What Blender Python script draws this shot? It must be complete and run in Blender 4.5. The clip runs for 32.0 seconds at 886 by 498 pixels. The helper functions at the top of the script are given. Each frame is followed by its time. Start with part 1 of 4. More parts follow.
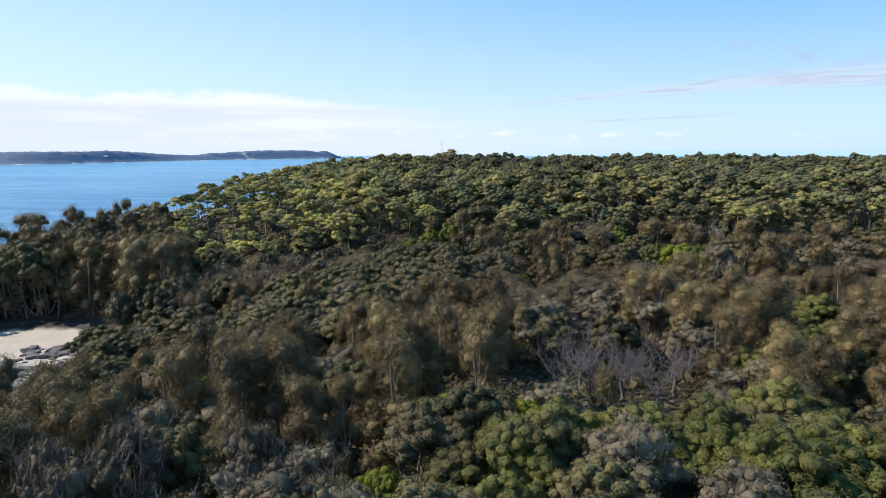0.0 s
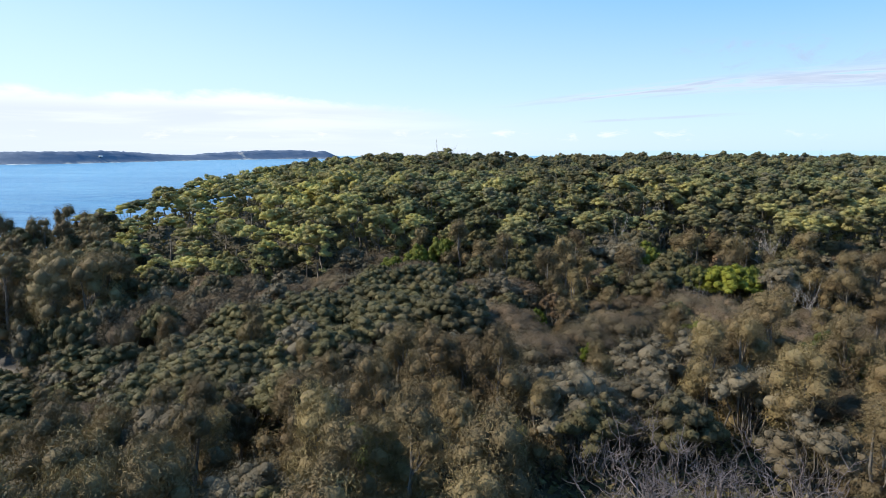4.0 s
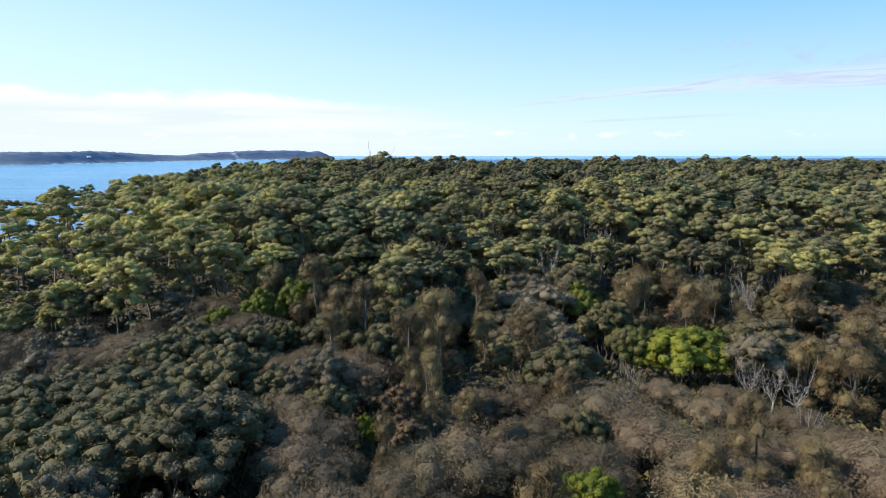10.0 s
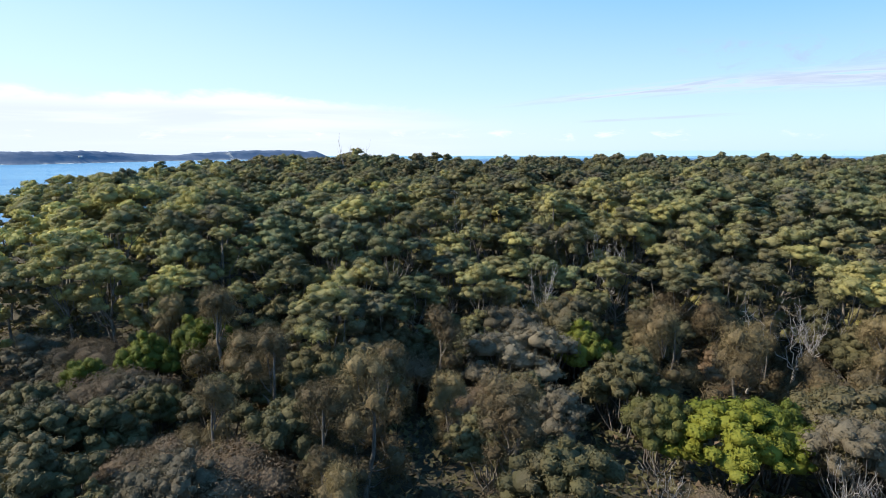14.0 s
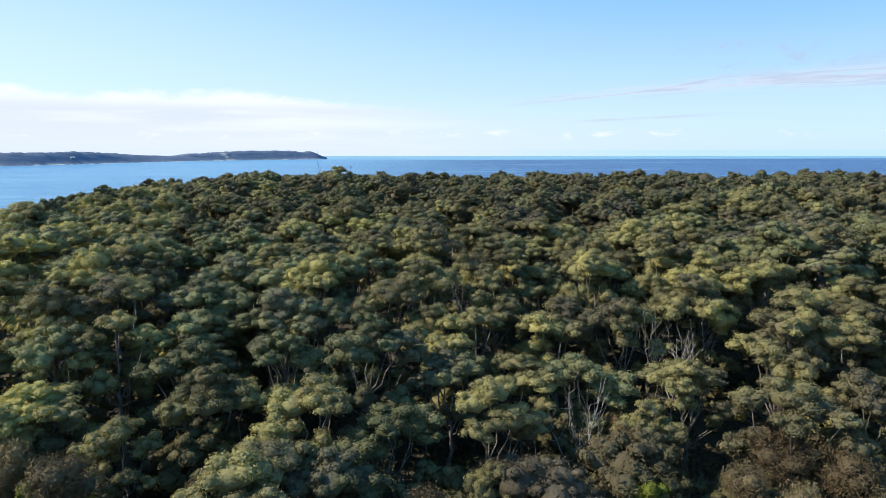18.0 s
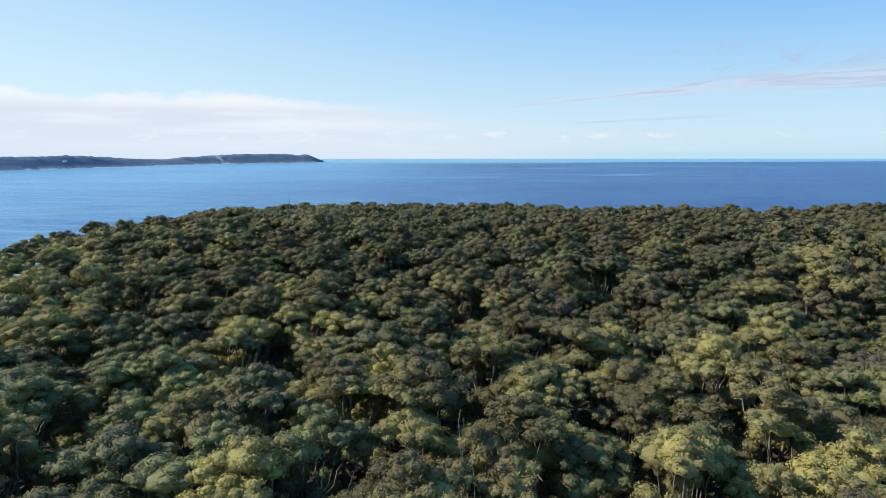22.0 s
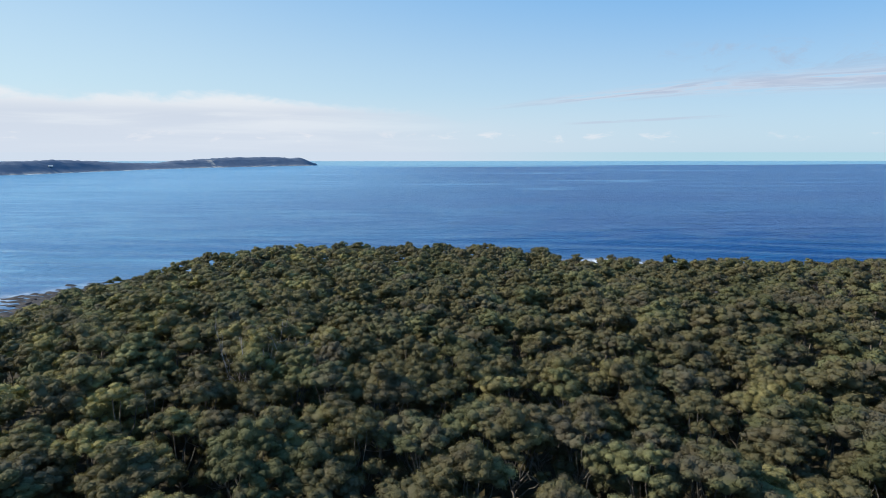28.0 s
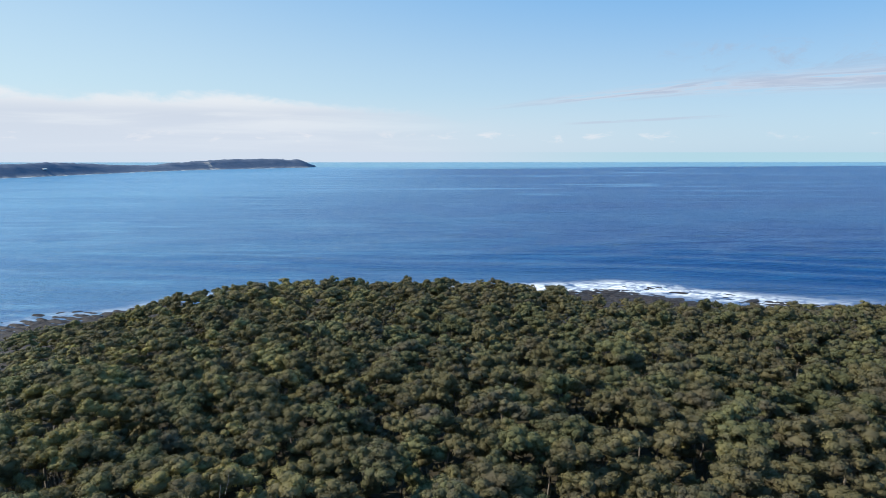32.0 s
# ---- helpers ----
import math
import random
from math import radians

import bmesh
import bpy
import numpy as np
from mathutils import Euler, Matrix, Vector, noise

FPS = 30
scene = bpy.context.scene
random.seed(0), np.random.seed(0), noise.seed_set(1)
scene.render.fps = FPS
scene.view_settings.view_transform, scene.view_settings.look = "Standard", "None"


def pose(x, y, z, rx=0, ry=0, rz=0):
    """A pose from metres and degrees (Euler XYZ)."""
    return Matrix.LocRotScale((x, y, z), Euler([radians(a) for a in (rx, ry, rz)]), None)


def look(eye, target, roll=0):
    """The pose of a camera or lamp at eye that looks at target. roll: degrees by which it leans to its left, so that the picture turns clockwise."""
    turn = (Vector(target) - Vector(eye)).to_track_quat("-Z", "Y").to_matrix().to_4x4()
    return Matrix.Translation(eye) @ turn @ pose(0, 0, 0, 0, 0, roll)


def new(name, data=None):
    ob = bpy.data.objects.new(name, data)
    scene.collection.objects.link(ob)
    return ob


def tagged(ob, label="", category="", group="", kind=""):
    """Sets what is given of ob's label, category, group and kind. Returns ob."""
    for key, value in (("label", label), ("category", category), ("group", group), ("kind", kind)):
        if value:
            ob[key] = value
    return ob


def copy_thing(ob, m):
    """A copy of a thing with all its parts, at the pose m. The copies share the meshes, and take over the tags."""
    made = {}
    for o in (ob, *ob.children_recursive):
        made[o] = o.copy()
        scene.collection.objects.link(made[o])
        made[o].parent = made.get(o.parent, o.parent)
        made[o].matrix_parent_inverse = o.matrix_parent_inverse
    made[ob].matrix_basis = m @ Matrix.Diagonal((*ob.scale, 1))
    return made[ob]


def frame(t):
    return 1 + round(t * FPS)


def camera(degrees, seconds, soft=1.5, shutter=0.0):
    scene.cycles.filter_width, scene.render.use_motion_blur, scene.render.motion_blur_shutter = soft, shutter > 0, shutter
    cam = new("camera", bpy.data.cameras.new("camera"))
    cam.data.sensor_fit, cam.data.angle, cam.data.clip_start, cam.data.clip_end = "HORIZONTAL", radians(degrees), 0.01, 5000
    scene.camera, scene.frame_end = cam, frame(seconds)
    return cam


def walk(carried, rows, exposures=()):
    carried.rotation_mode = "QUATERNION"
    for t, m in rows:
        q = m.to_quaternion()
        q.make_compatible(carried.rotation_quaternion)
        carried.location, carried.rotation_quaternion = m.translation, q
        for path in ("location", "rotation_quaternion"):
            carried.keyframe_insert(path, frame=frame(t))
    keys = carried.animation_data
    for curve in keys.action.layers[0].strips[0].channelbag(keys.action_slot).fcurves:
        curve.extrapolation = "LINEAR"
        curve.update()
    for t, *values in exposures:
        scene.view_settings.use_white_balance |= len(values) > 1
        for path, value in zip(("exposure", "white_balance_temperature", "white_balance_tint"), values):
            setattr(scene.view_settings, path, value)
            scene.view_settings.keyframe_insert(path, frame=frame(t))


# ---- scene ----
cam = camera(72.0, 32.0, soft=0.8)
# seconds, x, y, z, yaw, pitch: a drone that climbs from 33 m to 56 m above the sea
ROWS = [
    (0.0, 0.00, 0.00, 33.00, -0.00, -9.21),
    (0.5, 0.04, 2.55, 32.93, -0.00, -9.21),
    (1.0, 0.08, 5.09, 32.86, -0.00, -9.21),
    (1.5, 0.10, 7.61, 32.78, -0.01, -9.21),
    (2.0, 0.11, 10.10, 32.71, -0.02, -9.21),
    (2.5, 0.14, 12.56, 32.65, -0.03, -9.21),
    (3.0, 0.28, 14.96, 32.62, -0.03, -9.21),
    (3.5, 0.68, 17.28, 32.63, -0.04, -9.21),
    (5.5, 3.76, 26.15, 32.90, -0.08, -9.21),
    (6.0, 4.89, 28.26, 33.01, -0.08, -9.21),
    (6.5, 6.27, 30.27, 33.13, -0.08, -9.21),
    (7.0, 7.82, 32.21, 33.24, -0.08, -9.21),
    (7.5, 9.46, 34.10, 33.32, -0.08, -9.21),
    (8.0, 11.12, 35.97, 33.38, -0.08, -9.21),
    (8.5, 12.71, 37.86, 33.42, -0.08, -9.21),
    (9.0, 14.13, 39.78, 33.45, -0.08, -9.21),
    (9.5, 15.34, 41.78, 33.49, -0.09, -9.21),
    (10.0, 16.35, 43.83, 33.52, -0.10, -9.21),
    (10.5, 17.17, 45.91, 33.53, -0.11, -9.21),
    (11.0, 17.83, 48.00, 33.49, -0.12, -9.21),
    (11.5, 18.34, 50.09, 33.39, -0.16, -9.21),
    (12.0, 18.76, 52.20, 33.23, -0.21, -9.21),
    (12.5, 19.09, 54.32, 33.06, -0.23, -9.21),
    (13.0, 19.37, 56.48, 32.90, -0.25, -9.21),
    (13.5, 19.58, 58.69, 32.84, -0.27, -9.21),
    (15.5, 20.05, 67.77, 33.30, -0.49, -9.23),
    (16.0, 20.11, 70.08, 33.68, -0.48, -9.24),
    (16.5, 20.12, 72.40, 34.23, -0.48, -9.25),
    (17.0, 20.12, 74.72, 34.85, -0.48, -9.26),
    (17.5, 20.10, 77.04, 35.52, -0.52, -9.26),
    (18.0, 20.10, 79.36, 36.19, -0.55, -9.26),
    (18.5, 20.14, 81.71, 36.89, -0.57, -9.25),
    (19.0, 20.20, 84.11, 37.61, -0.60, -9.22),
    (19.5, 20.25, 86.55, 38.32, -0.64, -9.20),
    (20.0, 20.26, 89.03, 39.04, -0.67, -9.18),
    (20.5, 20.23, 91.53, 39.76, -0.71, -9.16),
    (21.0, 20.19, 94.02, 40.48, -0.74, -9.15),
    (21.5, 20.16, 96.47, 41.20, -0.76, -9.12),
    (22.0, 20.12, 98.85, 41.92, -0.79, -9.11),
    (22.5, 20.06, 101.17, 42.63, -0.82, -9.10),
    (23.0, 19.98, 103.49, 43.35, -0.88, -9.09),
    (23.5, 19.89, 105.81, 44.06, -0.96, -9.08),
    (24.0, 19.84, 108.17, 44.76, -1.00, -9.06),
    (24.5, 19.85, 110.59, 45.48, -1.03, -9.05),
    (25.0, 19.89, 113.09, 46.22, -1.06, -9.05),
    (25.5, 19.90, 115.67, 46.97, -1.09, -9.05),
    (27.5, 19.76, 126.38, 50.10, -1.27, -9.05),
    (28.0, 19.72, 129.08, 50.87, -1.28, -9.05),
    (28.5, 19.66, 131.77, 51.63, -1.29, -9.05),
    (29.0, 19.60, 134.45, 52.39, -1.29, -9.05),
    (29.5, 19.54, 137.09, 53.15, -1.30, -9.05),
    (30.0, 19.49, 139.70, 53.90, -1.32, -9.05),
    (30.5, 19.45, 142.28, 54.66, -1.33, -9.05),
    (31.0, 19.41, 144.85, 55.43, -1.33, -9.05),
    (31.5, 19.38, 147.42, 56.19, -1.33, -9.05),
    (32.0, 19.35, 150.00, 56.95, -1.33, -9.05),
]
walk(cam, [(t, pose(x, y, z, 90 + pitch, 0, yaw)) for t, x, y, z, yaw, pitch in ROWS],
     exposures=((0.0, 0.3), (6.0, 0.4), (13.0, 0.42), (19.0, 0.27), (23.0, 0.12), (28.0, 0.0), (32.0, 0.0)))

# ---- light ----
SUN_AZ, SUN_EL = radians(-90), radians(39)  # azimuth from +y, minus to the west
sun = new("sun", bpy.data.lights.new("sun", "SUN"))
sun.data.energy, sun.data.angle, sun.data.color = 6.2, radians(0.6), (1.0, 0.91, 0.76)
SUN_DIR = Vector((math.sin(SUN_AZ) * math.cos(SUN_EL), math.cos(SUN_AZ) * math.cos(SUN_EL), math.sin(SUN_EL)))
sun.matrix_world = look(SUN_DIR * 400, (0, 0, 0))


class Nodes:
    """Short hand for a node tree."""

    def __init__(self, tree):
        self.tree = tree
        tree.nodes.clear()

    def add(self, kind, **given):
        node = self.tree.nodes.new(kind)
        for key, value in given.items():
            setattr(node, key, value)
        return node

    def link(self, a, b):
        self.tree.links.new(a, b)

    def put(self, socket, value):
        if isinstance(value, bpy.types.NodeSocket):
            self.link(value, socket)
        elif isinstance(value, (tuple, list)) and socket.type == "RGBA":
            socket.default_value = (*value[:3], 1)
        else:
            socket.default_value = value

    def math(self, op, a, b=0.0, c=0.0, clamp=False):
        node = self.add("ShaderNodeMath", operation=op, use_clamp=clamp)
        for socket, value in zip(node.inputs, (a, b, c)):
            self.put(socket, value)
        return node.outputs[0]

    def step(self, value, lo, hi):
        node = self.add("ShaderNodeMapRange", interpolation_type="SMOOTHSTEP")
        for socket, v in zip(node.inputs, (value, lo, hi, 0.0, 1.0)):
            self.put(socket, v)
        return node.outputs[0]

    def mix(self, fac, a, b, blend="MIX"):
        node = self.add("ShaderNodeMix", data_type="RGBA", blend_type=blend)
        self.put(node.inputs[0], fac)
        self.put(node.inputs[6], a)
        self.put(node.inputs[7], b)
        return node.outputs[2]

    def noise(self, vector, scale, detail=3.0, rough=0.55, distort=0.0):
        node = self.add("ShaderNodeTexNoise")
        self.put(node.inputs["Vector"], vector)
        for key, v in (("Scale", scale), ("Detail", detail), ("Roughness", rough), ("Distortion", distort)):
            self.put(node.inputs[key], v)
        return node.outputs[0]

    def vec(self, x, y, z):
        node = self.add("ShaderNodeCombineXYZ")
        for socket, v in zip(node.inputs, (x, y, z)):
            self.put(socket, v)
        return node.outputs[0]

    def scaled(self, vector, s, turn=0.0):
        node = self.add("ShaderNodeMapping")
        self.link(vector, node.inputs[0])
        node.inputs["Scale"].default_value = s
        node.inputs["Rotation"].default_value = (0, 0, turn)
        return node.outputs[0]

    def bump(self, height, strength, distance, normal=None):
        node = self.add("ShaderNodeBump")
        self.put(node.inputs["Strength"], strength)
        self.put(node.inputs["Distance"], distance)
        self.put(node.inputs["Height"], height)
        if normal:
            self.link(normal, node.inputs["Normal"])
        return node.outputs[0]


world = bpy.data.worlds.new("sky")
scene.world = world
world.use_nodes = True
w = Nodes(world.node_tree)
sky = w.add("ShaderNodeTexSky", sky_type="NISHITA", sun_disc=False, sun_elevation=SUN_EL, sun_rotation=SUN_AZ,
            altitude=40.0, air_density=1.0, dust_density=0.6, ozone_density=1.5)
way = w.add("ShaderNodeTexCoord").outputs["Generated"]
split = w.add("ShaderNodeSeparateXYZ")
w.link(way, split.inputs[0])
az = w.math("ARCTAN2", split.outputs[0], split.outputs[1])
el = split.outputs[2]
sky_colour = w.mix(1.0, sky.outputs[0], (0.10, 0.10, 0.10), "MULTIPLY")
# clear blue, paler towards the horizon and towards the sun
high = w.step(el, 0.0, 0.30)
west = w.step(az, 0.75, -0.85)
blue = w.mix(high, (0.525, 0.75, 0.937), (0.135, 0.452, 0.918))
pale = w.math("MULTIPLY", west, w.step(el, 0.62, 0.05))
blue = w.mix(w.math("MULTIPLY", pale, 0.65), blue, (0.70, 0.90, 0.97))
sky_colour = w.mix(0.8, sky_colour, blue)
# low bank of stratus in the west
flow = w.vec(w.math("MULTIPLY", az, 2.2), w.math("MULTIPLY", el, 9.0), 0.0)
fluff = w.noise(flow, 2.6, 6.0, 0.55, 0.3)
top_edge = w.math("ADD", w.math("SUBTRACT", 0.086, w.math("MULTIPLY", w.step(az, -0.30, 0.10), 0.03)), w.math("MULTIPLY", w.math("SUBTRACT", w.noise(w.vec(w.math("MULTIPLY", az, 6.0), w.math("MULTIPLY", el, 14.0), 7.0), 1.6, 6.0, 0.6, 0.2), 0.5), 0.052))
bank = w.math("MULTIPLY", w.step(el, top_edge, w.math("SUBTRACT", top_edge, 0.014)), w.step(az, 0.15, -0.25))
bank = w.math("MULTIPLY", bank, w.step(fluff, 0.0, 0.22))
shade = w.noise(w.vec(w.math("MULTIPLY", az, 1.5), w.math("MULTIPLY", el, 20.0), 3.0), 2.0, 5.0, 0.55, 0.3)
bank_colour = w.mix(w.math("MULTIPLY", w.step(shade, 0.30, 0.58), w.step(el, 0.078, 0.052)), (0.86, 0.87, 0.90), (0.62, 0.66, 0.77))
sky_colour = w.mix(w.math("MULTIPLY", bank, 0.82), sky_colour, bank_colour)
# haze low over the sea
haze = w.math("MULTIPLY", w.step(el, 0.10, 0.0), w.step(az, 0.75, -0.35))
sky_colour = w.mix(w.math("MULTIPLY", haze, 0.8), sky_colour, (0.67, 0.748, 0.862))
# thin grey-pink streaks in the east, rising to the right, a fainter line below them
east = w.math("MAXIMUM", w.math("SUBTRACT", az, 0.10), 0.0)
line = w.math("SUBTRACT", el, w.math("ADD", 0.0685, w.math("SUBTRACT", w.math("MULTIPLY", east, 0.118), w.math("MULTIPLY", w.math("MULTIPLY", east, east), 0.122))))
wisp = w.noise(w.vec(w.math("MULTIPLY", az, 3.4), w.math("MULTIPLY", line, 62.0), 8.0), 2.4, 6.0, 0.62, 0.5)
streak = w.math("MULTIPLY", w.step(w.math("ABSOLUTE", line), w.math("ADD", 0.004, w.math("MULTIPLY", east, 0.042)), 0.001), w.step(wisp, 0.34, 0.55))
streak = w.math("MULTIPLY", streak, w.step(az, 0.04, 0.30))
sky_colour = w.mix(w.math("MULTIPLY", streak, 0.75), sky_colour, w.mix(w.step(wisp, 0.42, 0.62), (0.66, 0.68, 0.78), (0.47, 0.52, 0.66)))
low_line = w.math("ABSOLUTE", w.math("SUBTRACT", el, w.math("ADD", 0.0365, w.math("MULTIPLY", az, 0.034))))
low_line = w.math("MULTIPLY", w.step(low_line, 0.0030, 0.0006), w.math("MULTIPLY", w.step(az, 0.20, 0.26), w.step(az, 0.48, 0.40)))
sky_colour = w.mix(w.math("MULTIPLY", w.math("MULTIPLY", low_line, w.step(wisp, 0.38, 0.54)), 0.5), sky_colour, (0.50, 0.56, 0.70))
# torn wisps higher up in the east, and small bright heaps low down
torn = w.noise(w.vec(w.math("MULTIPLY", az, 7.0), w.math("MULTIPLY", el, 15.0), 2.0), 2.2, 6.0, 0.65, 0.6)
torn = w.math("MULTIPLY", w.step(torn, 0.50, 0.70), w.math("MULTIPLY", w.step(az, 0.26, 0.44), w.math("MULTIPLY", w.step(el, 0.104, 0.122), w.step(el, 0.165, 0.146))))
sky_colour = w.mix(w.math("MULTIPLY", torn, 0.6), sky_colour, (0.40, 0.50, 0.66))
heap = w.noise(w.vec(w.math("MULTIPLY", az, 9.0), w.math("MULTIPLY", el, 26.0), 5.0), 2.0, 5.0, 0.6, 0.3)
heap = w.math("MULTIPLY", w.step(heap, 0.55, 0.70), w.math("MULTIPLY", w.step(el, 0.012, 0.018), w.step(el, 0.036, 0.026)))
sky_colour = w.mix(w.math("MULTIPLY", heap, 0.55), sky_colour, (0.86, 0.86, 0.90))
# the sea goes on behind the horizon's haze
far_sea = w.mix(w.step(az, 0.45, -0.10), (0.46, 0.69, 0.80), (0.64, 0.73, 0.85))
sky_colour = w.mix(w.step(el, 0.0, -0.0012), sky_colour, far_sea)
back = w.add("ShaderNodeBackground")
w.link(sky_colour, back.inputs[0])
back.inputs[1].default_value = 1.0
w.link(back.outputs[0], w.add("ShaderNodeOutputWorld").inputs[0])

# ---- materials ----
def material(name):
    mat = bpy.data.materials.new(name)
    mat.use_nodes = True
    return mat, Nodes(mat.node_tree)


def finish(n, colour, rough=0.8, normal=None, spec=0.3, through_light=0.0):
    b = n.add("ShaderNodeBsdfPrincipled")
    n.put(b.inputs["Base Color"], colour)
    n.put(b.inputs["Roughness"], rough)
    b.inputs["Specular IOR Level"].default_value = spec
    if normal:
        n.link(normal, b.inputs["Normal"])
    shader = b.outputs[0]
    if through_light:
        t = n.add("ShaderNodeBsdfTranslucent")
        n.put(t.inputs[0], n.mix(1.0, colour, (1.0, 1.0, 0.55), "MULTIPLY"))
        m = n.add("ShaderNodeMixShader")
        m.inputs[0].default_value = through_light
        n.link(shader, m.inputs[1])
        n.link(t.outputs[0], m.inputs[2])
        shader = m.outputs[0]
    n.link(shader, n.add("ShaderNodeOutputMaterial").inputs[0])


def leaf_material(name, dark, mid, light, dry, through_light=0.28, rough=0.55, spread=0.5, dry_share=0.45, lift=0.0, north=0.3, west=0.0):
    """Foliage: each leaf its own tone, each tree another, patches over the slope, and dry brown twigs here and there."""
    mat, n = material(name)
    geo = n.add("ShaderNodeNewGeometry")
    pos = geo.outputs["Position"]
    tree, patch = n.noise(pos, 0.16, 1.0), n.noise(pos, 0.035, 2.0)
    fine = n.noise(pos, 7.0, 3.0, 0.7)
    own = n.add("ShaderNodeObjectInfo").outputs["Random"]
    f = n.math("ADD", n.math("MULTIPLY", geo.outputs["Random Per Island"], 0.15), n.math("MULTIPLY", n.step(tree, 0.3, 0.7), spread))
    f = n.math("ADD", f, n.math("MULTIPLY", n.math("SUBTRACT", own, 0.5), 0.35))
    f = n.math("ADD", f, n.math("MULTIPLY", n.math("SUBTRACT", patch, 0.5), 0.6))
    f = n.math("ADD", f, lift)
    # the foliage grows duller towards the northern end
    sep = n.add("ShaderNodeSeparateXYZ")
    n.link(pos, sep.inputs[0])
    f = n.math("SUBTRACT", f, n.math("MULTIPLY", n.step(sep.outputs[1], 125.0, 200.0), north))
    # western foliage is coloured paler to stand in for sun glare and haze
    f = n.math("ADD", f, n.math("MULTIPLY", n.step(sep.outputs[0], 45.0, -50.0), west))
    f = n.math("ADD", f, n.math("MULTIPLY", n.math("SUBTRACT", fine, 0.5), 0.6))
    ramp = n.add("ShaderNodeValToRGB")
    n.link(f, ramp.inputs[0])
    e = ramp.color_ramp.elements
    e[0].position, e[0].color = 0.05, (*dark, 1)
    e[1].position, e[1].color = 0.85, (*light, 1)
    k = e.new(0.42)
    k.color = (*mid, 1)
    brown = n.noise(n.scaled(pos, (1, 1, 1), 0.7), 0.14, 3.0, 0.65)
    colour = n.mix(n.math("MULTIPLY", n.step(brown, 0.46, 0.66), dry_share), ramp.outputs[0], dry)
    finish(n, colour, rough, n.bump(fine, 0.9, 0.12), spec=0.12, through_light=through_light)
    return mat


DRY = (0.125, 0.095, 0.060)
GUM = leaf_material("gum_leaf", (0.131, 0.119, 0.063), (0.284, 0.256, 0.111), (0.463, 0.409, 0.138), (0.098, 0.082, 0.064), spread=0.66, dry_share=0.6, lift=-0.19, north=0.44, west=0.32)
DULL_LEAF = leaf_material("dull_gum_leaf", (0.086, 0.088, 0.042), (0.151, 0.152, 0.071), (0.231, 0.236, 0.100), (0.10, 0.08, 0.068), 0.1, 0.6, dry_share=0.6, lift=-0.04, north=0.32, west=0.2)
SHE_OAK = leaf_material("she_oak_needles", (0.083, 0.064, 0.038), (0.154, 0.117, 0.063), (0.237, 0.181, 0.087), (0.14, 0.09, 0.05), 0.12, 0.6)
GREY_LEAF = leaf_material("banksia_leaf", (0.070, 0.060, 0.040), (0.117, 0.098, 0.068), (0.194, 0.164, 0.113), DRY, 0.1, 0.6)
TAN_LEAF = leaf_material("heath_leaf", (0.084, 0.064, 0.043), (0.148, 0.106, 0.071), (0.216, 0.161, 0.105), (0.10, 0.095, 0.055), 0.1, 0.7)
DARK_LEAF = leaf_material("broad_leaf", (0.054, 0.051, 0.026), (0.096, 0.085, 0.040), (0.150, 0.128, 0.058), DRY, 0.12, 0.5)
BRIGHT_LEAF = leaf_material("bright_leaf", (0.069, 0.089, 0.011), (0.122, 0.136, 0.020), (0.211, 0.210, 0.031), (0.17, 0.17, 0.05), 0.25, 0.5)
FRESH_LEAF = leaf_material("fresh_leaf", (0.043, 0.048, 0.016), (0.090, 0.092, 0.028), (0.168, 0.162, 0.048), DRY, 0.2, 0.5)
RUST_LEAF = leaf_material("rusty_leaf", (0.072, 0.049, 0.030), (0.125, 0.081, 0.047), (0.179, 0.116, 0.067), DRY, 0.1, 0.7)


def bark_material(name, a, b):
    mat, n = material(name)
    pos = n.add("ShaderNodeNewGeometry").outputs["Position"]
    grain = n.noise(n.scaled(pos, (5, 5, 1.2)), 1.5, 4.0)
    colour = n.mix(n.step(grain, 0.35, 0.65), a, b)
    finish(n, colour, 0.85, n.bump(grain, 0.5, 0.03))
    return mat


BARK = bark_material("gum_bark", (0.08, 0.068, 0.056), (0.21, 0.187, 0.163))
DARK_BARK = bark_material("rough_bark", (0.07, 0.06, 0.05), (0.17, 0.15, 0.13))
DEAD_WOOD = bark_material("weathered_wood", (0.15, 0.135, 0.125), (0.34, 0.31, 0.285))
PURPLE_WOOD = bark_material("bare_twigs", (0.07, 0.058, 0.060), (0.17, 0.145, 0.148))


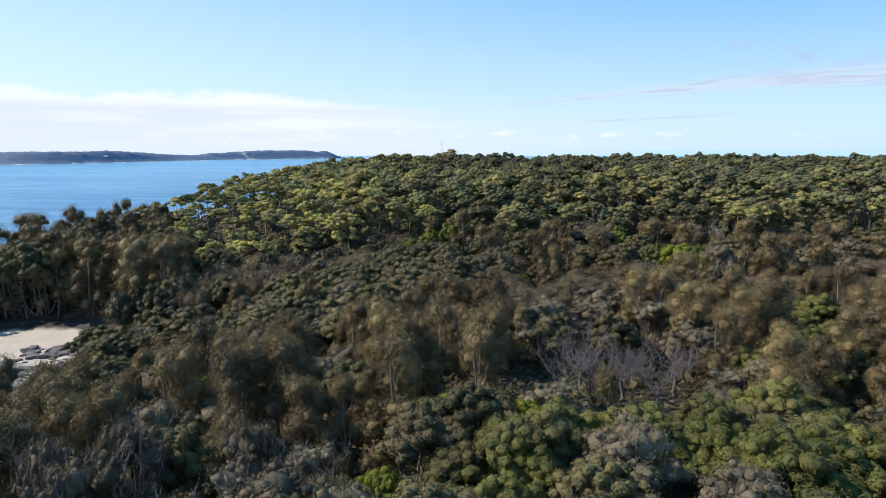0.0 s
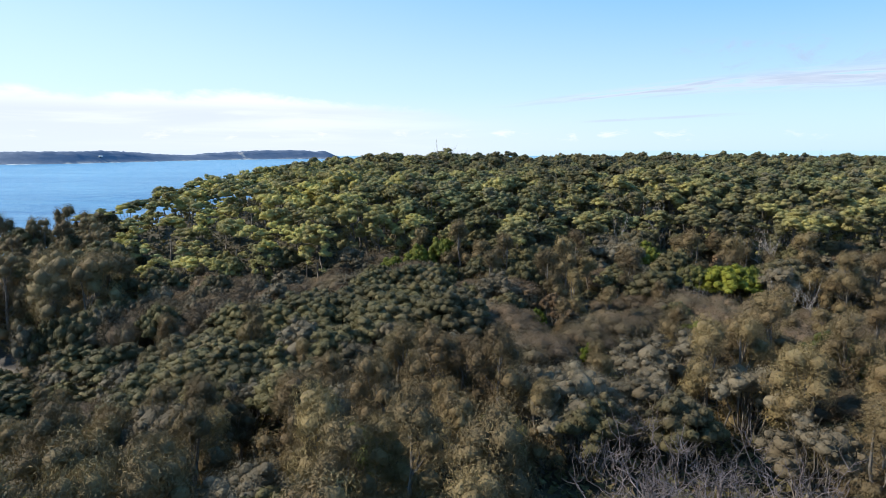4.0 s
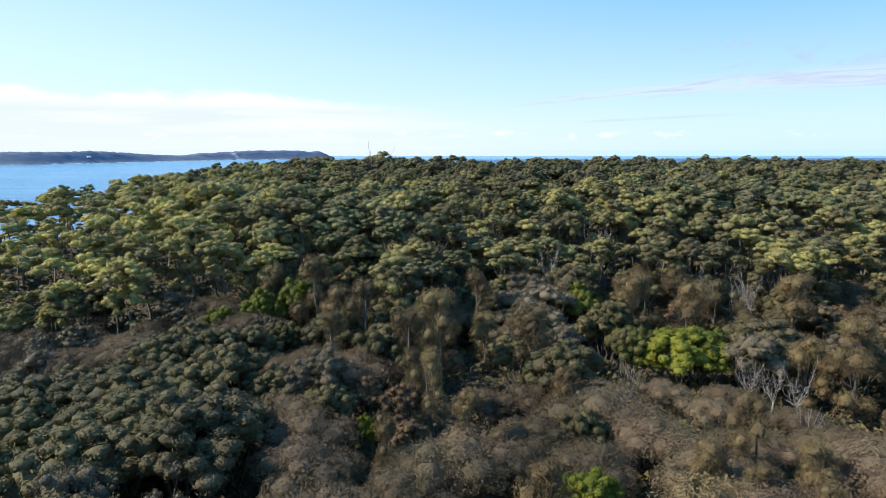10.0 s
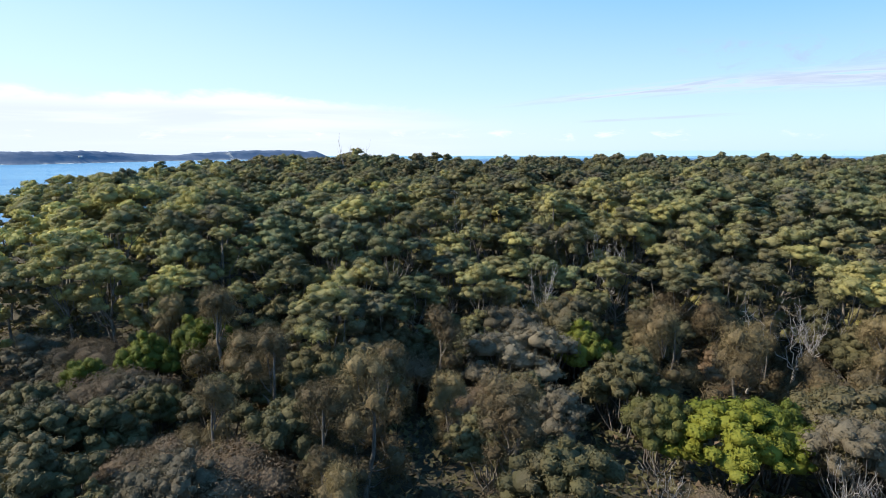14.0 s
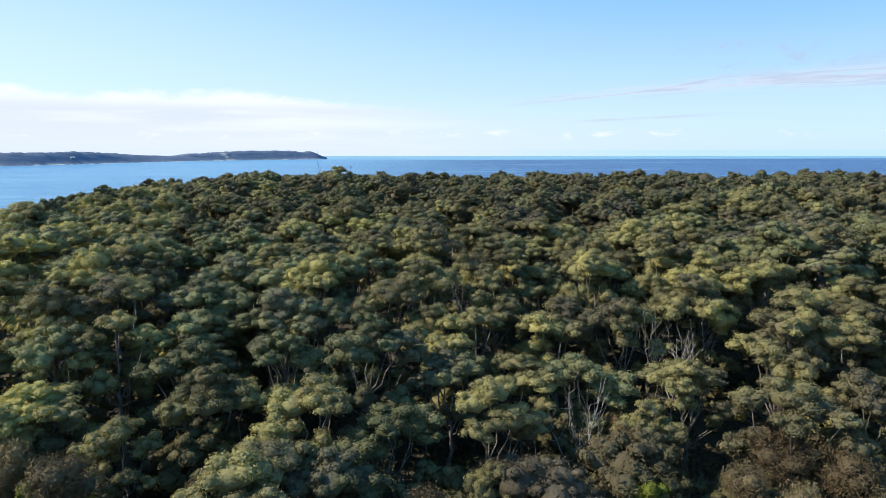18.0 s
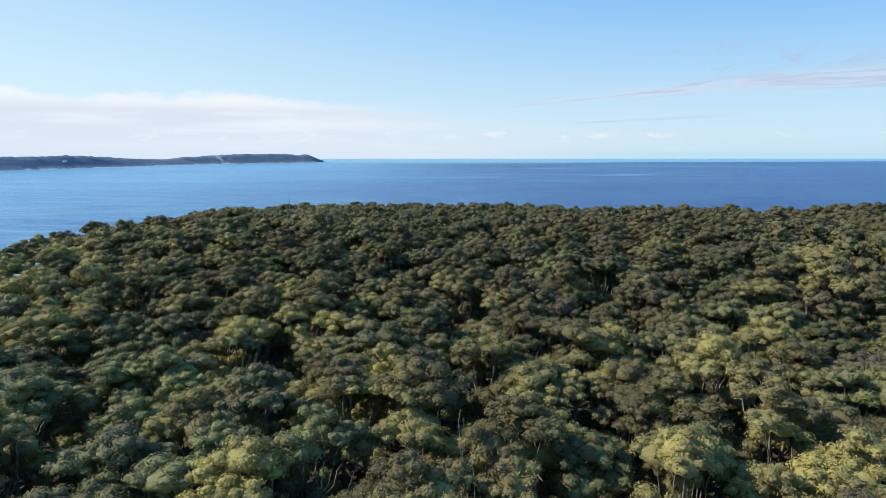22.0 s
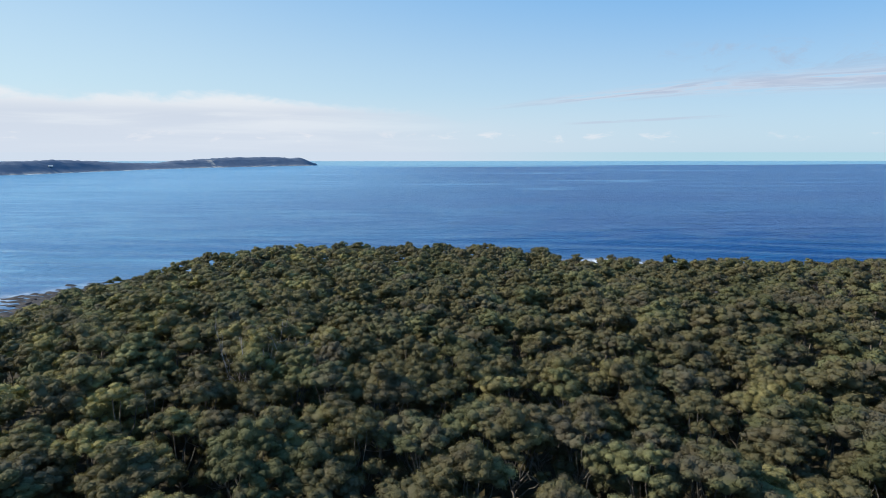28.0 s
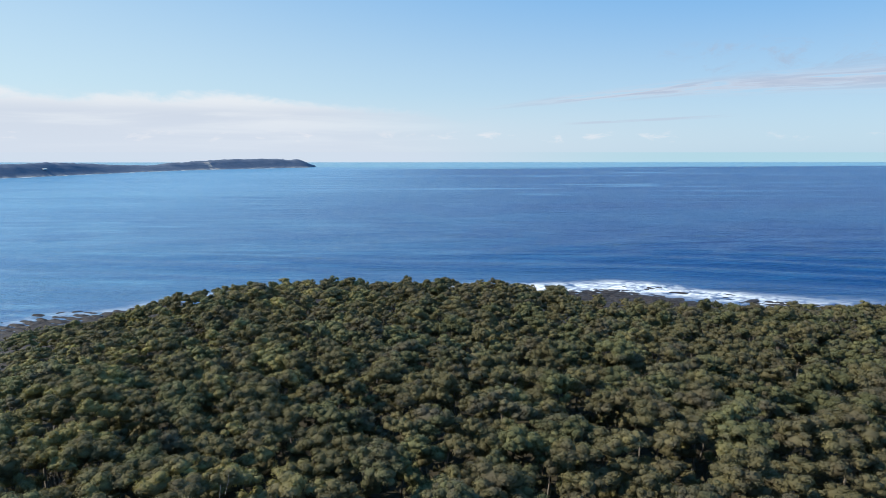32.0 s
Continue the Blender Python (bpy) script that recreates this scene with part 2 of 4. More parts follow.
def ground_material():
    mat, n = material("headland_soil")
    pos = n.add("ShaderNodeNewGeometry").outputs["Position"]
    sand_zone = n.add("ShaderNodeAttribute", attribute_name="sand").outputs["Fac"]
    rock_zone = n.add("ShaderNodeAttribute", attribute_name="rock").outputs["Fac"]
    coarse, fine = n.noise(pos, 0.25, 4.0), n.noise(pos, 3.0, 5.0)
    litter = n.mix(coarse, (0.020, 0.017, 0.012), (0.048, 0.039, 0.026))
    litter = n.mix(n.math("MULTIPLY", fine, 0.6), litter, (0.070, 0.062, 0.038))
    sand = n.mix(n.noise(pos, 0.5, 4.0), (0.31, 0.26, 0.215), (0.42, 0.36, 0.305))
    strata = n.noise(n.scaled(pos, (0.10, 0.55, 1.0), 0.5), 1.0, 6.0, 0.65, 0.6)
    rock = n.mix(n.step(strata, 0.35, 0.65), (0.014, 0.012, 0.013), (0.055, 0.048, 0.046))
    colour = n.mix(rock_zone, litter, rock)
    colour = n.mix(n.step(n.math("ADD", sand_zone, n.math("MULTIPLY", n.math("SUBTRACT", coarse, 0.5), 0.3)), 0.4, 0.6), colour, sand)
    finish(n, colour, 0.85, n.bump(n.math("ADD", strata, fine), 0.6, 0.25))
    return mat


def rock_material(name, dark, light):
    mat, n = material(name)
    pos = n.add("ShaderNodeNewGeometry").outputs["Position"]
    own = n.add("ShaderNodeObjectInfo").outputs["Random"]
    a, b = n.noise(pos, 1.2, 5.0, 0.6), n.noise(n.scaled(pos, (1, 1, 5)), 1.5, 4.0)
    colour = n.mix(n.step(a, 0.3, 0.7), dark, light)
    colour = n.mix(n.math("MULTIPLY", own, 0.4), colour, dark)
    finish(n, colour, 0.75, n.bump(n.math("ADD", a, b), 0.7, 0.12))
    return mat


def sea_material():
    mat, n = material("sea_water")
    geo = n.add("ShaderNodeNewGeometry")
    pos = geo.outputs["Position"]
    shore = n.add("ShaderNodeAttribute", attribute_name="shore").outputs["Fac"]
    surf = n.add("ShaderNodeAttribute", attribute_name="surf").outputs["Fac"]
    shallow = n.add("ShaderNodeAttribute", attribute_name="shallow").outputs["Fac"]
    xyz = n.add("ShaderNodeSeparateXYZ")
    n.link(pos, xyz.inputs[0])
    # large patches: wind streaks, slicks, and a paler colour far out
    streaks = n.noise(n.scaled(pos, (0.0011, 0.010, 1.0), 0.12), 1.0, 5.0, 0.6, 0.3)
    slick = n.noise(n.scaled(pos, (0.0005, 0.0060, 1.0), -0.04), 1.0, 4.0, 0.5, 0.6)
    # sun glare painted into the colour: paler water on the western, sunward side
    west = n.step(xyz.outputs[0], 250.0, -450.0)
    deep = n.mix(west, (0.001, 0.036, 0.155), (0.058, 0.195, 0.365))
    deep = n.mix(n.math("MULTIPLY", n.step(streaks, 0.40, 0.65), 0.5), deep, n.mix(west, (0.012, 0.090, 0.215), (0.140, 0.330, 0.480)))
    # ruffled water: ripple glitter and trough shade painted as short pale and darker marks
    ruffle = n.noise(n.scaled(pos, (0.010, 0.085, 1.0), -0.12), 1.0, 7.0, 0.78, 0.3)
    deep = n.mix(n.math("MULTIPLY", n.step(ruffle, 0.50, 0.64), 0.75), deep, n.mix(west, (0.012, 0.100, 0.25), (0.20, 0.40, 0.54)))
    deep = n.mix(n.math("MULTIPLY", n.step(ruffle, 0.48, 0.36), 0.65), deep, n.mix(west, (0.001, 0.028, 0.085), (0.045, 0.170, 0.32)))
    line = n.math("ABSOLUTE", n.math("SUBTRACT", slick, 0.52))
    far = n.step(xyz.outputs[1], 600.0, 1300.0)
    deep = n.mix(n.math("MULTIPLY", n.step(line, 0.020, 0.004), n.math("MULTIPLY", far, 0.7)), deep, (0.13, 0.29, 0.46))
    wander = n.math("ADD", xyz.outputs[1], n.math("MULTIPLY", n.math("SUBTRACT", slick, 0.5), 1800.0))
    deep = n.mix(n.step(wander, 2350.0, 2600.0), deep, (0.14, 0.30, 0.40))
    deep = n.mix(shallow, deep, (0.12, 0.26, 0.31))
    deep = n.mix(n.step(shallow, 0.62, 0.98), deep, (0.21, 0.22, 0.20))
    # breakers and lace of foam along the rocks
    lace = n.noise(pos, 0.22, 6.0, 0.68, 1.2)
    curl = n.noise(n.scaled(pos, (0.05, 0.16, 1.0)), 1.0, 5.0, 0.6, 1.0)
    foam = n.math("MULTIPLY", surf, n.step(n.math("ADD", n.math("MULTIPLY", lace, 0.55), n.math("MULTIPLY", curl, 0.45)), 0.40, 0.57))
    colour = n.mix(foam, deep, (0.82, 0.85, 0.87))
    swell = n.noise(n.scaled(pos, (0.007, 0.060, 1.0), -0.16), 1.0, 2.0, 0.5, 0.3)
    chop = n.noise(n.scaled(pos, (0.16, 0.42, 1.0), -0.1), 1.0, 5.0, 0.65)
    normal = n.bump(swell, 0.8, 2.2, n.bump(chop, 1.0, 1.5))
    b = n.add("ShaderNodeBsdfPrincipled")
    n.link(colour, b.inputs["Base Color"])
    n.put(b.inputs["Roughness"], n.math("ADD", 0.28, n.math("MULTIPLY", foam, 0.5)))
    b.inputs["IOR"].default_value = 1.333
    b.inputs["Specular IOR Level"].default_value = 0.34
    n.link(normal, b.inputs["Normal"])
    n.link(b.outputs[0], n.add("ShaderNodeOutputMaterial").inputs[0])
    return mat


def hazed_wood_material():
    mat, n = material("hazed_woodland")
    pos = n.add("ShaderNodeNewGeometry").outputs["Position"]
    cliff = n.add("ShaderNodeAttribute", attribute_name="cliff").outputs["Fac"]
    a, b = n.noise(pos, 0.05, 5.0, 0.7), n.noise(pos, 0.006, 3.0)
    # the blue of distant haze is painted into the woodland's base colour
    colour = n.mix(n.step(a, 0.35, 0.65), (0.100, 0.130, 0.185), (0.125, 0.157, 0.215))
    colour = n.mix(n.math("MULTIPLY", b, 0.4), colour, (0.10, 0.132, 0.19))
    bare = n.noise(n.scaled(pos, (0.05, 0.05, 0.012)), 1.0, 4.0, 0.7)
    colour = n.mix(n.math("MULTIPLY", cliff, n.step(bare, 0.42, 0.60)), colour, (0.40, 0.36, 0.33))
    finish(n, colour, 0.9, n.bump(a, 0.2, 1.0), 0.1)
    return mat


SOIL, SEA, HAZED_WOOD = ground_material(), sea_material(), hazed_wood_material()
ROCK = rock_material("wet_dark_rock", (0.012, 0.011, 0.013), (0.052, 0.045, 0.045))
BEACH_ROCK = rock_material("beach_rock", (0.050, 0.042, 0.045), (0.17, 0.145, 0.135))
PLAIN_WHITE, nn = material("white_paint")
finish(nn, nn.mix(nn.noise(nn.add("ShaderNodeNewGeometry").outputs["Position"], 0.4), (0.70, 0.70, 0.68), (0.82, 0.82, 0.80)), 0.6)
ROOF, nn = material("roof_sheet")
finish(nn, nn.mix(nn.noise(nn.add("ShaderNodeNewGeometry").outputs["Position"], 0.6), (0.42, 0.43, 0.45), (0.55, 0.56, 0.58)), 0.5)
DARK_GLASS, nn = material("window_glass")
finish(nn, (0.02, 0.025, 0.03), 0.08, spec=0.5)

# ---- the lie of the land ----
COAST = np.array([(-48, 0), (-47, 56), (-53, 74), (-60, 87), (-72, 94), (-88, 99), (-124, 107), (-116, 134), (-102, 158), (-94, 182), (-92, 214),
                  (-106, 260), (-118, 302), (-130, 342), (-116, 358), (-94, 369), (-80, 387), (-42, 402), (20, 407), (68, 397),
                  (112, 399), (146, 377), (192, 366), (262, 350), (330, 280), (340, 120), (300, -20), (230, -110), (20, -130), (-40, -60)], float)


def smooth(lo, hi, v):
    u = np.clip((np.asarray(v, float) - lo) / (hi - lo), 0, 1)
    return u * u * (3 - 2 * u)


def ripple(x, y, s, k=0.0):
    """A cheap wandering field, about -1 to 1, with bumps s metres across."""
    a, b = x / s, y / s
    return (np.sin(1.9 * a + 1.3 * np.sin(1.1 * b + k)) + np.sin(2.3 * b + 1.7 * np.sin(0.9 * a + 2.1 * k)) + np.sin(1.3 * (a + b) + k)) / 3


def inland(x, y):
    """Metres from the water's edge, minus out at sea."""
    x, y = np.asarray(x, float), np.asarray(y, float)
    x, y = x + 2.5 * ripple(x, y, 9.0, 1.0) + 1.2 * ripple(x, y, 3.5, 2.0), y + 2.5 * ripple(x, y, 8.0, 3.0)
    best, inside = np.full(x.shape, 1e9), np.zeros(x.shape, bool)
    for (ax, ay), (bx, by) in zip(COAST, np.roll(COAST, -1, 0)):
        dx, dy = bx - ax, by - ay
        t = np.clip(((x - ax) * dx + (y - ay) * dy) / (dx * dx + dy * dy), 0, 1)
        best = np.minimum(best, np.hypot(x - ax - t * dx, y - ay - t * dy))
        crosses = (ay > y) != (by > y)
        with np.errstate(divide="ignore", invalid="ignore"):
            inside ^= crosses & (x < dx * (y - ay) / (dy if dy else 1e-9) + ax)
    return np.where(inside, best, -best)


def sandy(x, y):
    return np.exp(-(((x + 75) / 20) ** 2 + ((y - 97) / 11) ** 2) ** 2)


def north_edge(x):
    """Where the wood ends above the northern rocks."""
    return 333 - 27 * smooth(32, 74, x) - 16 * smooth(-20, -60, x)


def ground_height(x, y, d=None):
    x, y = np.asarray(x, float), np.asarray(y, float)
    d = inland(x, y) if d is None else d
    top = 11.5 + 4.5 * smooth(100, 135, y) + 2.2 * smooth(140, 185, y) - 5.5 * smooth(200, 290, y) - 1.5 * smooth(30, 90, x) * smooth(230, 300, y)
    rise = smooth(0, 1, (d - 6) / (49 + 24 * smooth(210, 260, y))) * (1 - smooth(-38, 32, y - north_edge(x)))
    rise = rise * (1 - sandy(x, y))
    shelf = np.clip(d * 0.06, -6, 1.6) - 0.7 * smooth(280, 330, y) + 0.25 * ripple(x, y, 2.2) * smooth(0, 4, d)
    return shelf + rise * (top + 0.6 * ripple(x, y, 17.0))


def mesh_of(name, verts, faces, mats=(), attrs=(), flat=True):
    """A mesh out of numpy arrays; faces all have the same number of corners."""
    me = bpy.data.meshes.new(name)
    verts, faces = np.asarray(verts, np.float32), np.asarray(faces, np.int32)
    n, k = faces.shape
    me.vertices.add(len(verts))
    me.vertices.foreach_set("co", verts.ravel())
    me.loops.add(n * k)
    me.loops.foreach_set("vertex_index", faces.ravel())
    me.polygons.add(n)
    me.polygons.foreach_set("loop_start", np.arange(0, n * k, k, dtype=np.int32))
    me.polygons.foreach_set("use_smooth", np.full(n, not flat))
    for key, values in attrs:
        me.attributes.new(key, "FLOAT", "POINT").data.foreach_set("value", np.asarray(values, np.float32))
    for m in mats:
        me.materials.append(m)
    me.update()
    me.validate()
    return me


def grid(xs, ys):
    gx, gy = np.meshgrid(xs, ys)
    nx, ny = len(xs), len(ys)
    i = (np.arange(ny - 1)[:, None] * nx + np.arange(nx - 1)[None, :]).ravel()
    return gx.ravel(), gy.ravel(), np.stack([i, i + 1, i + nx + 1, i + nx], 1)


gx, gy, gf = grid(np.arange(-152, 352, 2.8), np.arange(-140, 424, 2.8))
gd = inland(gx, gy)
gz = ground_height(gx, gy, gd)
sand_at = sandy(gx, gy)
rock_at = (1 - smooth(1.4 + 1.6 * smooth(280, 310, gy), 4.5 + 2.5 * smooth(280, 310, gy), gz)) * (1 - sand_at * 0.6)
tagged(new("ground", mesh_of("ground", np.stack([gx, gy, gz], 1), gf, [SOIL], [("sand", sand_at), ("rock", rock_at)], False)),
       "leaf-littered headland soil ending in dark rock shelf and sand", "ground", kind="structure")


def strata(x, y):
    """Tilted beds of rock, broken across: about 0 to 1."""
    a = x + 1.7 * ripple(x, y, 6.0, 1.0)
    b = y + 0.32 * x + 2.2 * ripple(x, y, 11.0, 4.0) + 0.5 * ripple(x, y, 2.3, 2.0)
    bed = np.abs(np.sin(b / 1.35)) ** 0.6
    crack = np.abs(np.sin(a / 2.1 + 1.3 * np.sin(b / 2.7))) ** 0.4
    return bed * (0.45 + 0.55 * crack) + 0.25 * ripple(x, y, 1.1, 5.0)


rx, ry, rf = grid(np.arange(-140, 235, 0.95), np.arange(300, 418, 0.95))
rd = inland(rx, ry)
rz = -0.9 + np.clip(0.055 * rd, -2.5, 1.5) + 1.7 * strata(rx, ry) * (0.55 + 0.45 * ripple(rx, ry, 14.0, 2.0)) * smooth(-9, 2, rd)
rz = np.minimum(rz, ground_height(rx, ry, rd) + 1.6)
keep = ((rd > -9) & (rd < 42))[rf].all(1)
rock_mesh = mesh_of("rock_shelf", np.stack([rx, ry, rz], 1), rf[keep], [ROCK], (), True)
tagged(new("rock_shelf", rock_mesh), "dark wet layered rock shelf washed by surf", "rock shelf", kind="structure")


def spaced(lo, hi, near_lo, near_hi, step):
    near = np.arange(near_lo, near_hi, step)
    grow = step * 1.22 ** np.arange(1, 60)
    out = np.cumsum(grow)
    left = near[0] - out[near[0] - out > lo]
    right = near[-1] + out[near[-1] + out < hi]
    return np.concatenate([[lo], left[::-1], near, right, [hi]])


sx, sy, sf = grid(spaced(-3500, 3500, -160, 300, 3.0), spaced(-1500, 3560, 30, 450, 3.0))
sd = -inland(sx, sy)
near_beach = np.exp(-(((sx + 75) / 40) ** 2 + ((sy - 80) / 34) ** 2))
shallow_at = np.clip((1 - smooth(-2, 42, sd)) * near_beach * 1.4, 0, 1)
exposed = smooth(290, 360, sy) * (0.10 + 0.90 * smooth(0, 60, sx)) * (1 - 0.75 * smooth(140, 180, sx))
reach = 7 + 9 * smooth(20, 90, sx) * (0.6 + 0.4 * ripple(sx, sy, 30.0))
surf_at = np.clip(exposed * smooth(-16, -3, sd) * (1 - smooth(reach * 0.5, reach * 1.5, sd)) + 0.25 * (1 - smooth(1, 5, np.abs(sd))) * (1 - near_beach), 0, 1)
swell_at = (0.55 + 0.35 * smooth(0, 80, sx)) * smooth(2, 60, sd) * np.sin((sy + 0.22 * sx) / 5.2 + 1.5 * ripple(sx, sy, 70.0)) * (1 - smooth(450, 900, np.hypot(sx, sy)))
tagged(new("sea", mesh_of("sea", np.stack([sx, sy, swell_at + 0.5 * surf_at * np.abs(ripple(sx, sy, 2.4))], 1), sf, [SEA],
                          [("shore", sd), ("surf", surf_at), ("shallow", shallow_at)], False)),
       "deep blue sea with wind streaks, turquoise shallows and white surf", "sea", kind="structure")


# ---- the far headland across the bay ----
def crowns(x, y):
    """How far the far wood's tops rise or sink about the ridge."""
    return noise.noise((x / 8, y / 8, 0)) * 3.0 + noise.noise((x / 30, y / 30, 4)) * 3.0 + 2.0 * noise.noise((x / 90, y / 90, 7))


def far_headland():
    """A long wooded ridge, rising from the near shore on the west to its cliffed tip."""
    line = [Vector(p) for p in ((-2600, 1150, 20), (-1500, 1330, 30), (-960, 1480, 29), (-900, 1720, 30), (-830, 1990, 14), (-740, 2180, 27),
                                (-600, 2330, 33), (-470, 2440, 29), (-400, 2510, 24))]
    spine = []
    for a, b in zip(line, line[1:]):
        k = max(2, int((b - a).length / 7))
        spine += [a.lerp(b, i / k) for i in range(k)]
    spine.append(line[-1])
    p = np.array(spine)
    ker = np.hanning(41)
    ker /= ker.sum()
    pad = np.concatenate([np.repeat(p[:1], 20, 0), p, np.repeat(p[-1:], 20, 0)])
    p = np.stack([np.convolve(pad[:, a], ker, "valid") for a in range(3)], 1)
    t = np.gradient(p[:, :2], axis=0)
    t /= np.linalg.norm(t, axis=1)[:, None]
    side = np.stack([t[:, 1], -t[:, 0]], 1)  # towards the water
    across = np.concatenate([[-1, -0.7, -0.35], np.linspace(-0.1, 1, 19)])
    width = 60 * np.ones(len(p))
    end = smooth(0, 14, np.arange(len(p))[::-1])
    v, cl = [], []
    for i in range(len(p)):
        for u in across:
            w_ = width[i] * (0.25 + 0.75 * end[i])
            x, y = p[i, :2] + side[i] * u * w_
            prof = 1 - smooth(0.0, 1.0, abs(u)) if u > 0 else 1 - 0.5 * smooth(0.3, 1.0, -u)
            tree = crowns(x, y)
            z = (p[i, 2] + tree) * prof * (0.3 + 0.7 * end[i]) - 1.5 * (1 - prof)
            v.append((x, y, z))
            cl.append(max(0.0, 1 - abs(u - 0.86) * 5) * (0.2 + 0.8 * (noise.noise((x / 120, y / 120, 3)) > 0.05)) + 1.6 * (abs(y - 2190 + 0.3 * (x + 735)) < 11 + 6 * math.sin(u * 9) and 0.2 < u < 0.9))
    m = len(across)
    i = (np.arange(len(p) - 1)[:, None] * m + np.arange(m - 1)[None, :]).ravel()
    f = np.stack([i, i + m, i + m + 1, i + 1], 1)
    return mesh_of("far_headland", v, f, [HAZED_WOOD], [("cliff", cl)], False), p, side


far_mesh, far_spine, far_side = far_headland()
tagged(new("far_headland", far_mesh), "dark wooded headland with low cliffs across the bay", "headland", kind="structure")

# white water along the foot of the far headland
frng = np.random.default_rng(41)
fv = []
for i in range(60, len(far_spine) - 4):
    if frng.random() < 0.22:
        q = far_spine[i, :2] + far_side[i] * (58 + frng.uniform(-2, 4)) * (0.25 + 0.75 * float(smooth(0, 14, len(far_spine) - 1 - i)))
        t_ = np.array([-far_side[i][1], far_side[i][0]])
        a, b = frng.uniform(3, 14), frng.uniform(2, 5)
        fv += [(*(q - t_ * a), 0.4), (*(q + far_side[i] * b), 0.3), (*(q + t_ * a), 0.4), (*(q - far_side[i] * b * 0.4), 1.0)]
far_surf = mesh_of("far_surf", fv, np.arange(len(fv)).reshape(-1, 4), [PLAIN_WHITE])
tagged(new("far_surf", far_surf), "broken white surf along the foot of the far headland", "surf", kind="stuff")


def house(x, y, z, turn, long, deep_, high):
    """A far white house: walls, a gabled roof and its windows."""
    root = tagged(new("house"), "small white house among trees on the far headland", "house", "far houses")
    wall = bmesh.new()
    bmesh.ops.create_cube(wall, size=1, matrix=Matrix.Translation((0, 0, high / 2)) @ Matrix.Diagonal((long, deep_, high, 1)))
    roof = bmesh.new()
    p = [roof.verts.new(v) for v in ((-long * 0.55, -deep_ * 0.6, high), (long * 0.55, -deep_ * 0.6, high), (long * 0.55, deep_ * 0.6, high), (-long * 0.55, deep_ * 0.6, high),
                                     (-long * 0.55, 0, high * 1.5), (long * 0.55, 0, high * 1.5))]
    for f in ((0, 1, 5, 4), (2, 3, 4, 5), (0, 4, 3), (1, 2, 5), (3, 2, 1, 0)):
        roof.faces.new([p[k] for k in f])
    for name, bm, mat in (("wall", wall, PLAIN_WHITE), ("roof", roof, ROOF)):
        me = bpy.data.meshes.new(name)
        bm.to_mesh(me)
        bm.free()
        me.materials.append(mat)
        new(name, me).parent = root
    for k in (-0.3, 0.0, 0.3):
        pane = bmesh.new()
        bmesh.ops.create_cube(pane, size=1, matrix=Matrix.Translation((k * long, -deep_ / 2, high * 0.55)) @ Matrix.Diagonal((long * 0.16, 0.2, high * 0.4, 1)))
        me = bpy.data.meshes.new("window")
        pane.to_mesh(me)
        pane.free()
        me.materials.append(DARK_GLASS)
        new("window", me).parent = root
    root.matrix_basis = pose(x, y, z, 0, 0, turn)


for k, (i, out, turn) in enumerate(((150, 22, 28), (168, 30, 35), (178, 18, 20), (192, 34, 40), (200, 24, 25), (262, 30, 50))):
    q = far_spine[i, :2] + far_side[i] * out
    house(q[0], q[1], (far_spine[i, 2] + crowns(*q)) * float(1 - smooth(0, 1, out / 60)) - 0.3, turn, 6 + 1.2 * (k % 3), 5, 2.6)

# ---- plants: builders ----
def join(pieces):
    """Joins (verts, triangles) pieces."""
    vs, fs, k = [], [], 0
    for v, f in pieces:
        vs.append(v)
        fs.append(f + k)
        k += len(v)
    return np.concatenate(vs), np.concatenate(fs)


def tube(points, radii, sides=5):
    """A tapered limb of triangles along points."""
    p, r = np.asarray(points, float), np.asarray(radii, float)
    t = np.gradient(p, axis=0)
    t /= np.linalg.norm(t, axis=1)[:, None] + 1e-9
    ref = np.array([0.3, 0.9, 0.1])
    a = np.cross(t, ref)
    a /= np.linalg.norm(a, axis=1)[:, None] + 1e-9
    b = np.cross(t, a)
    ang = np.arange(sides) * 2 * np.pi / sides
    v = (p[:, None] + r[:, None, None] * (np.cos(ang)[None, :, None] * a[:, None] + np.sin(ang)[None, :, None] * b[:, None])).reshape(-1, 3)
    f = []
    for i in range(len(p) - 1):
        for j in range(sides):
            q = (j + 1) % sides
            f += [(i * sides + j, i * sides + q, (i + 1) * sides + q), (i * sides + j, (i + 1) * sides + q, (i + 1) * sides + j)]
    return v, np.array(f)


def limb(rng, a, b, r0, r1, n=5, wander=0.12, sides=5):
    """A limb from a to b that first spreads and then climbs."""
    a, b = np.asarray(a, float), np.asarray(b, float)
    u = np.linspace(0, 1, n)[:, None]
    p = a + (b - a) * u
    span = np.linalg.norm(b - a)
    p[:, 2] += -0.12 * span * np.sin(np.pi * u[:, 0])
    p[1:-1] += rng.normal(0, wander * span / n, (n - 2, 3))
    return tube(p, r0 + (r1 - r0) * u[:, 0], sides)


def sphere_dirs(rng, n, low=-1.0):
    z = rng.uniform(low, 1, n)
    a = rng.uniform(0, 2 * np.pi, n)
    r = np.sqrt(1 - z * z)
    return np.stack([r * np.cos(a), r * np.sin(a), z], 1)


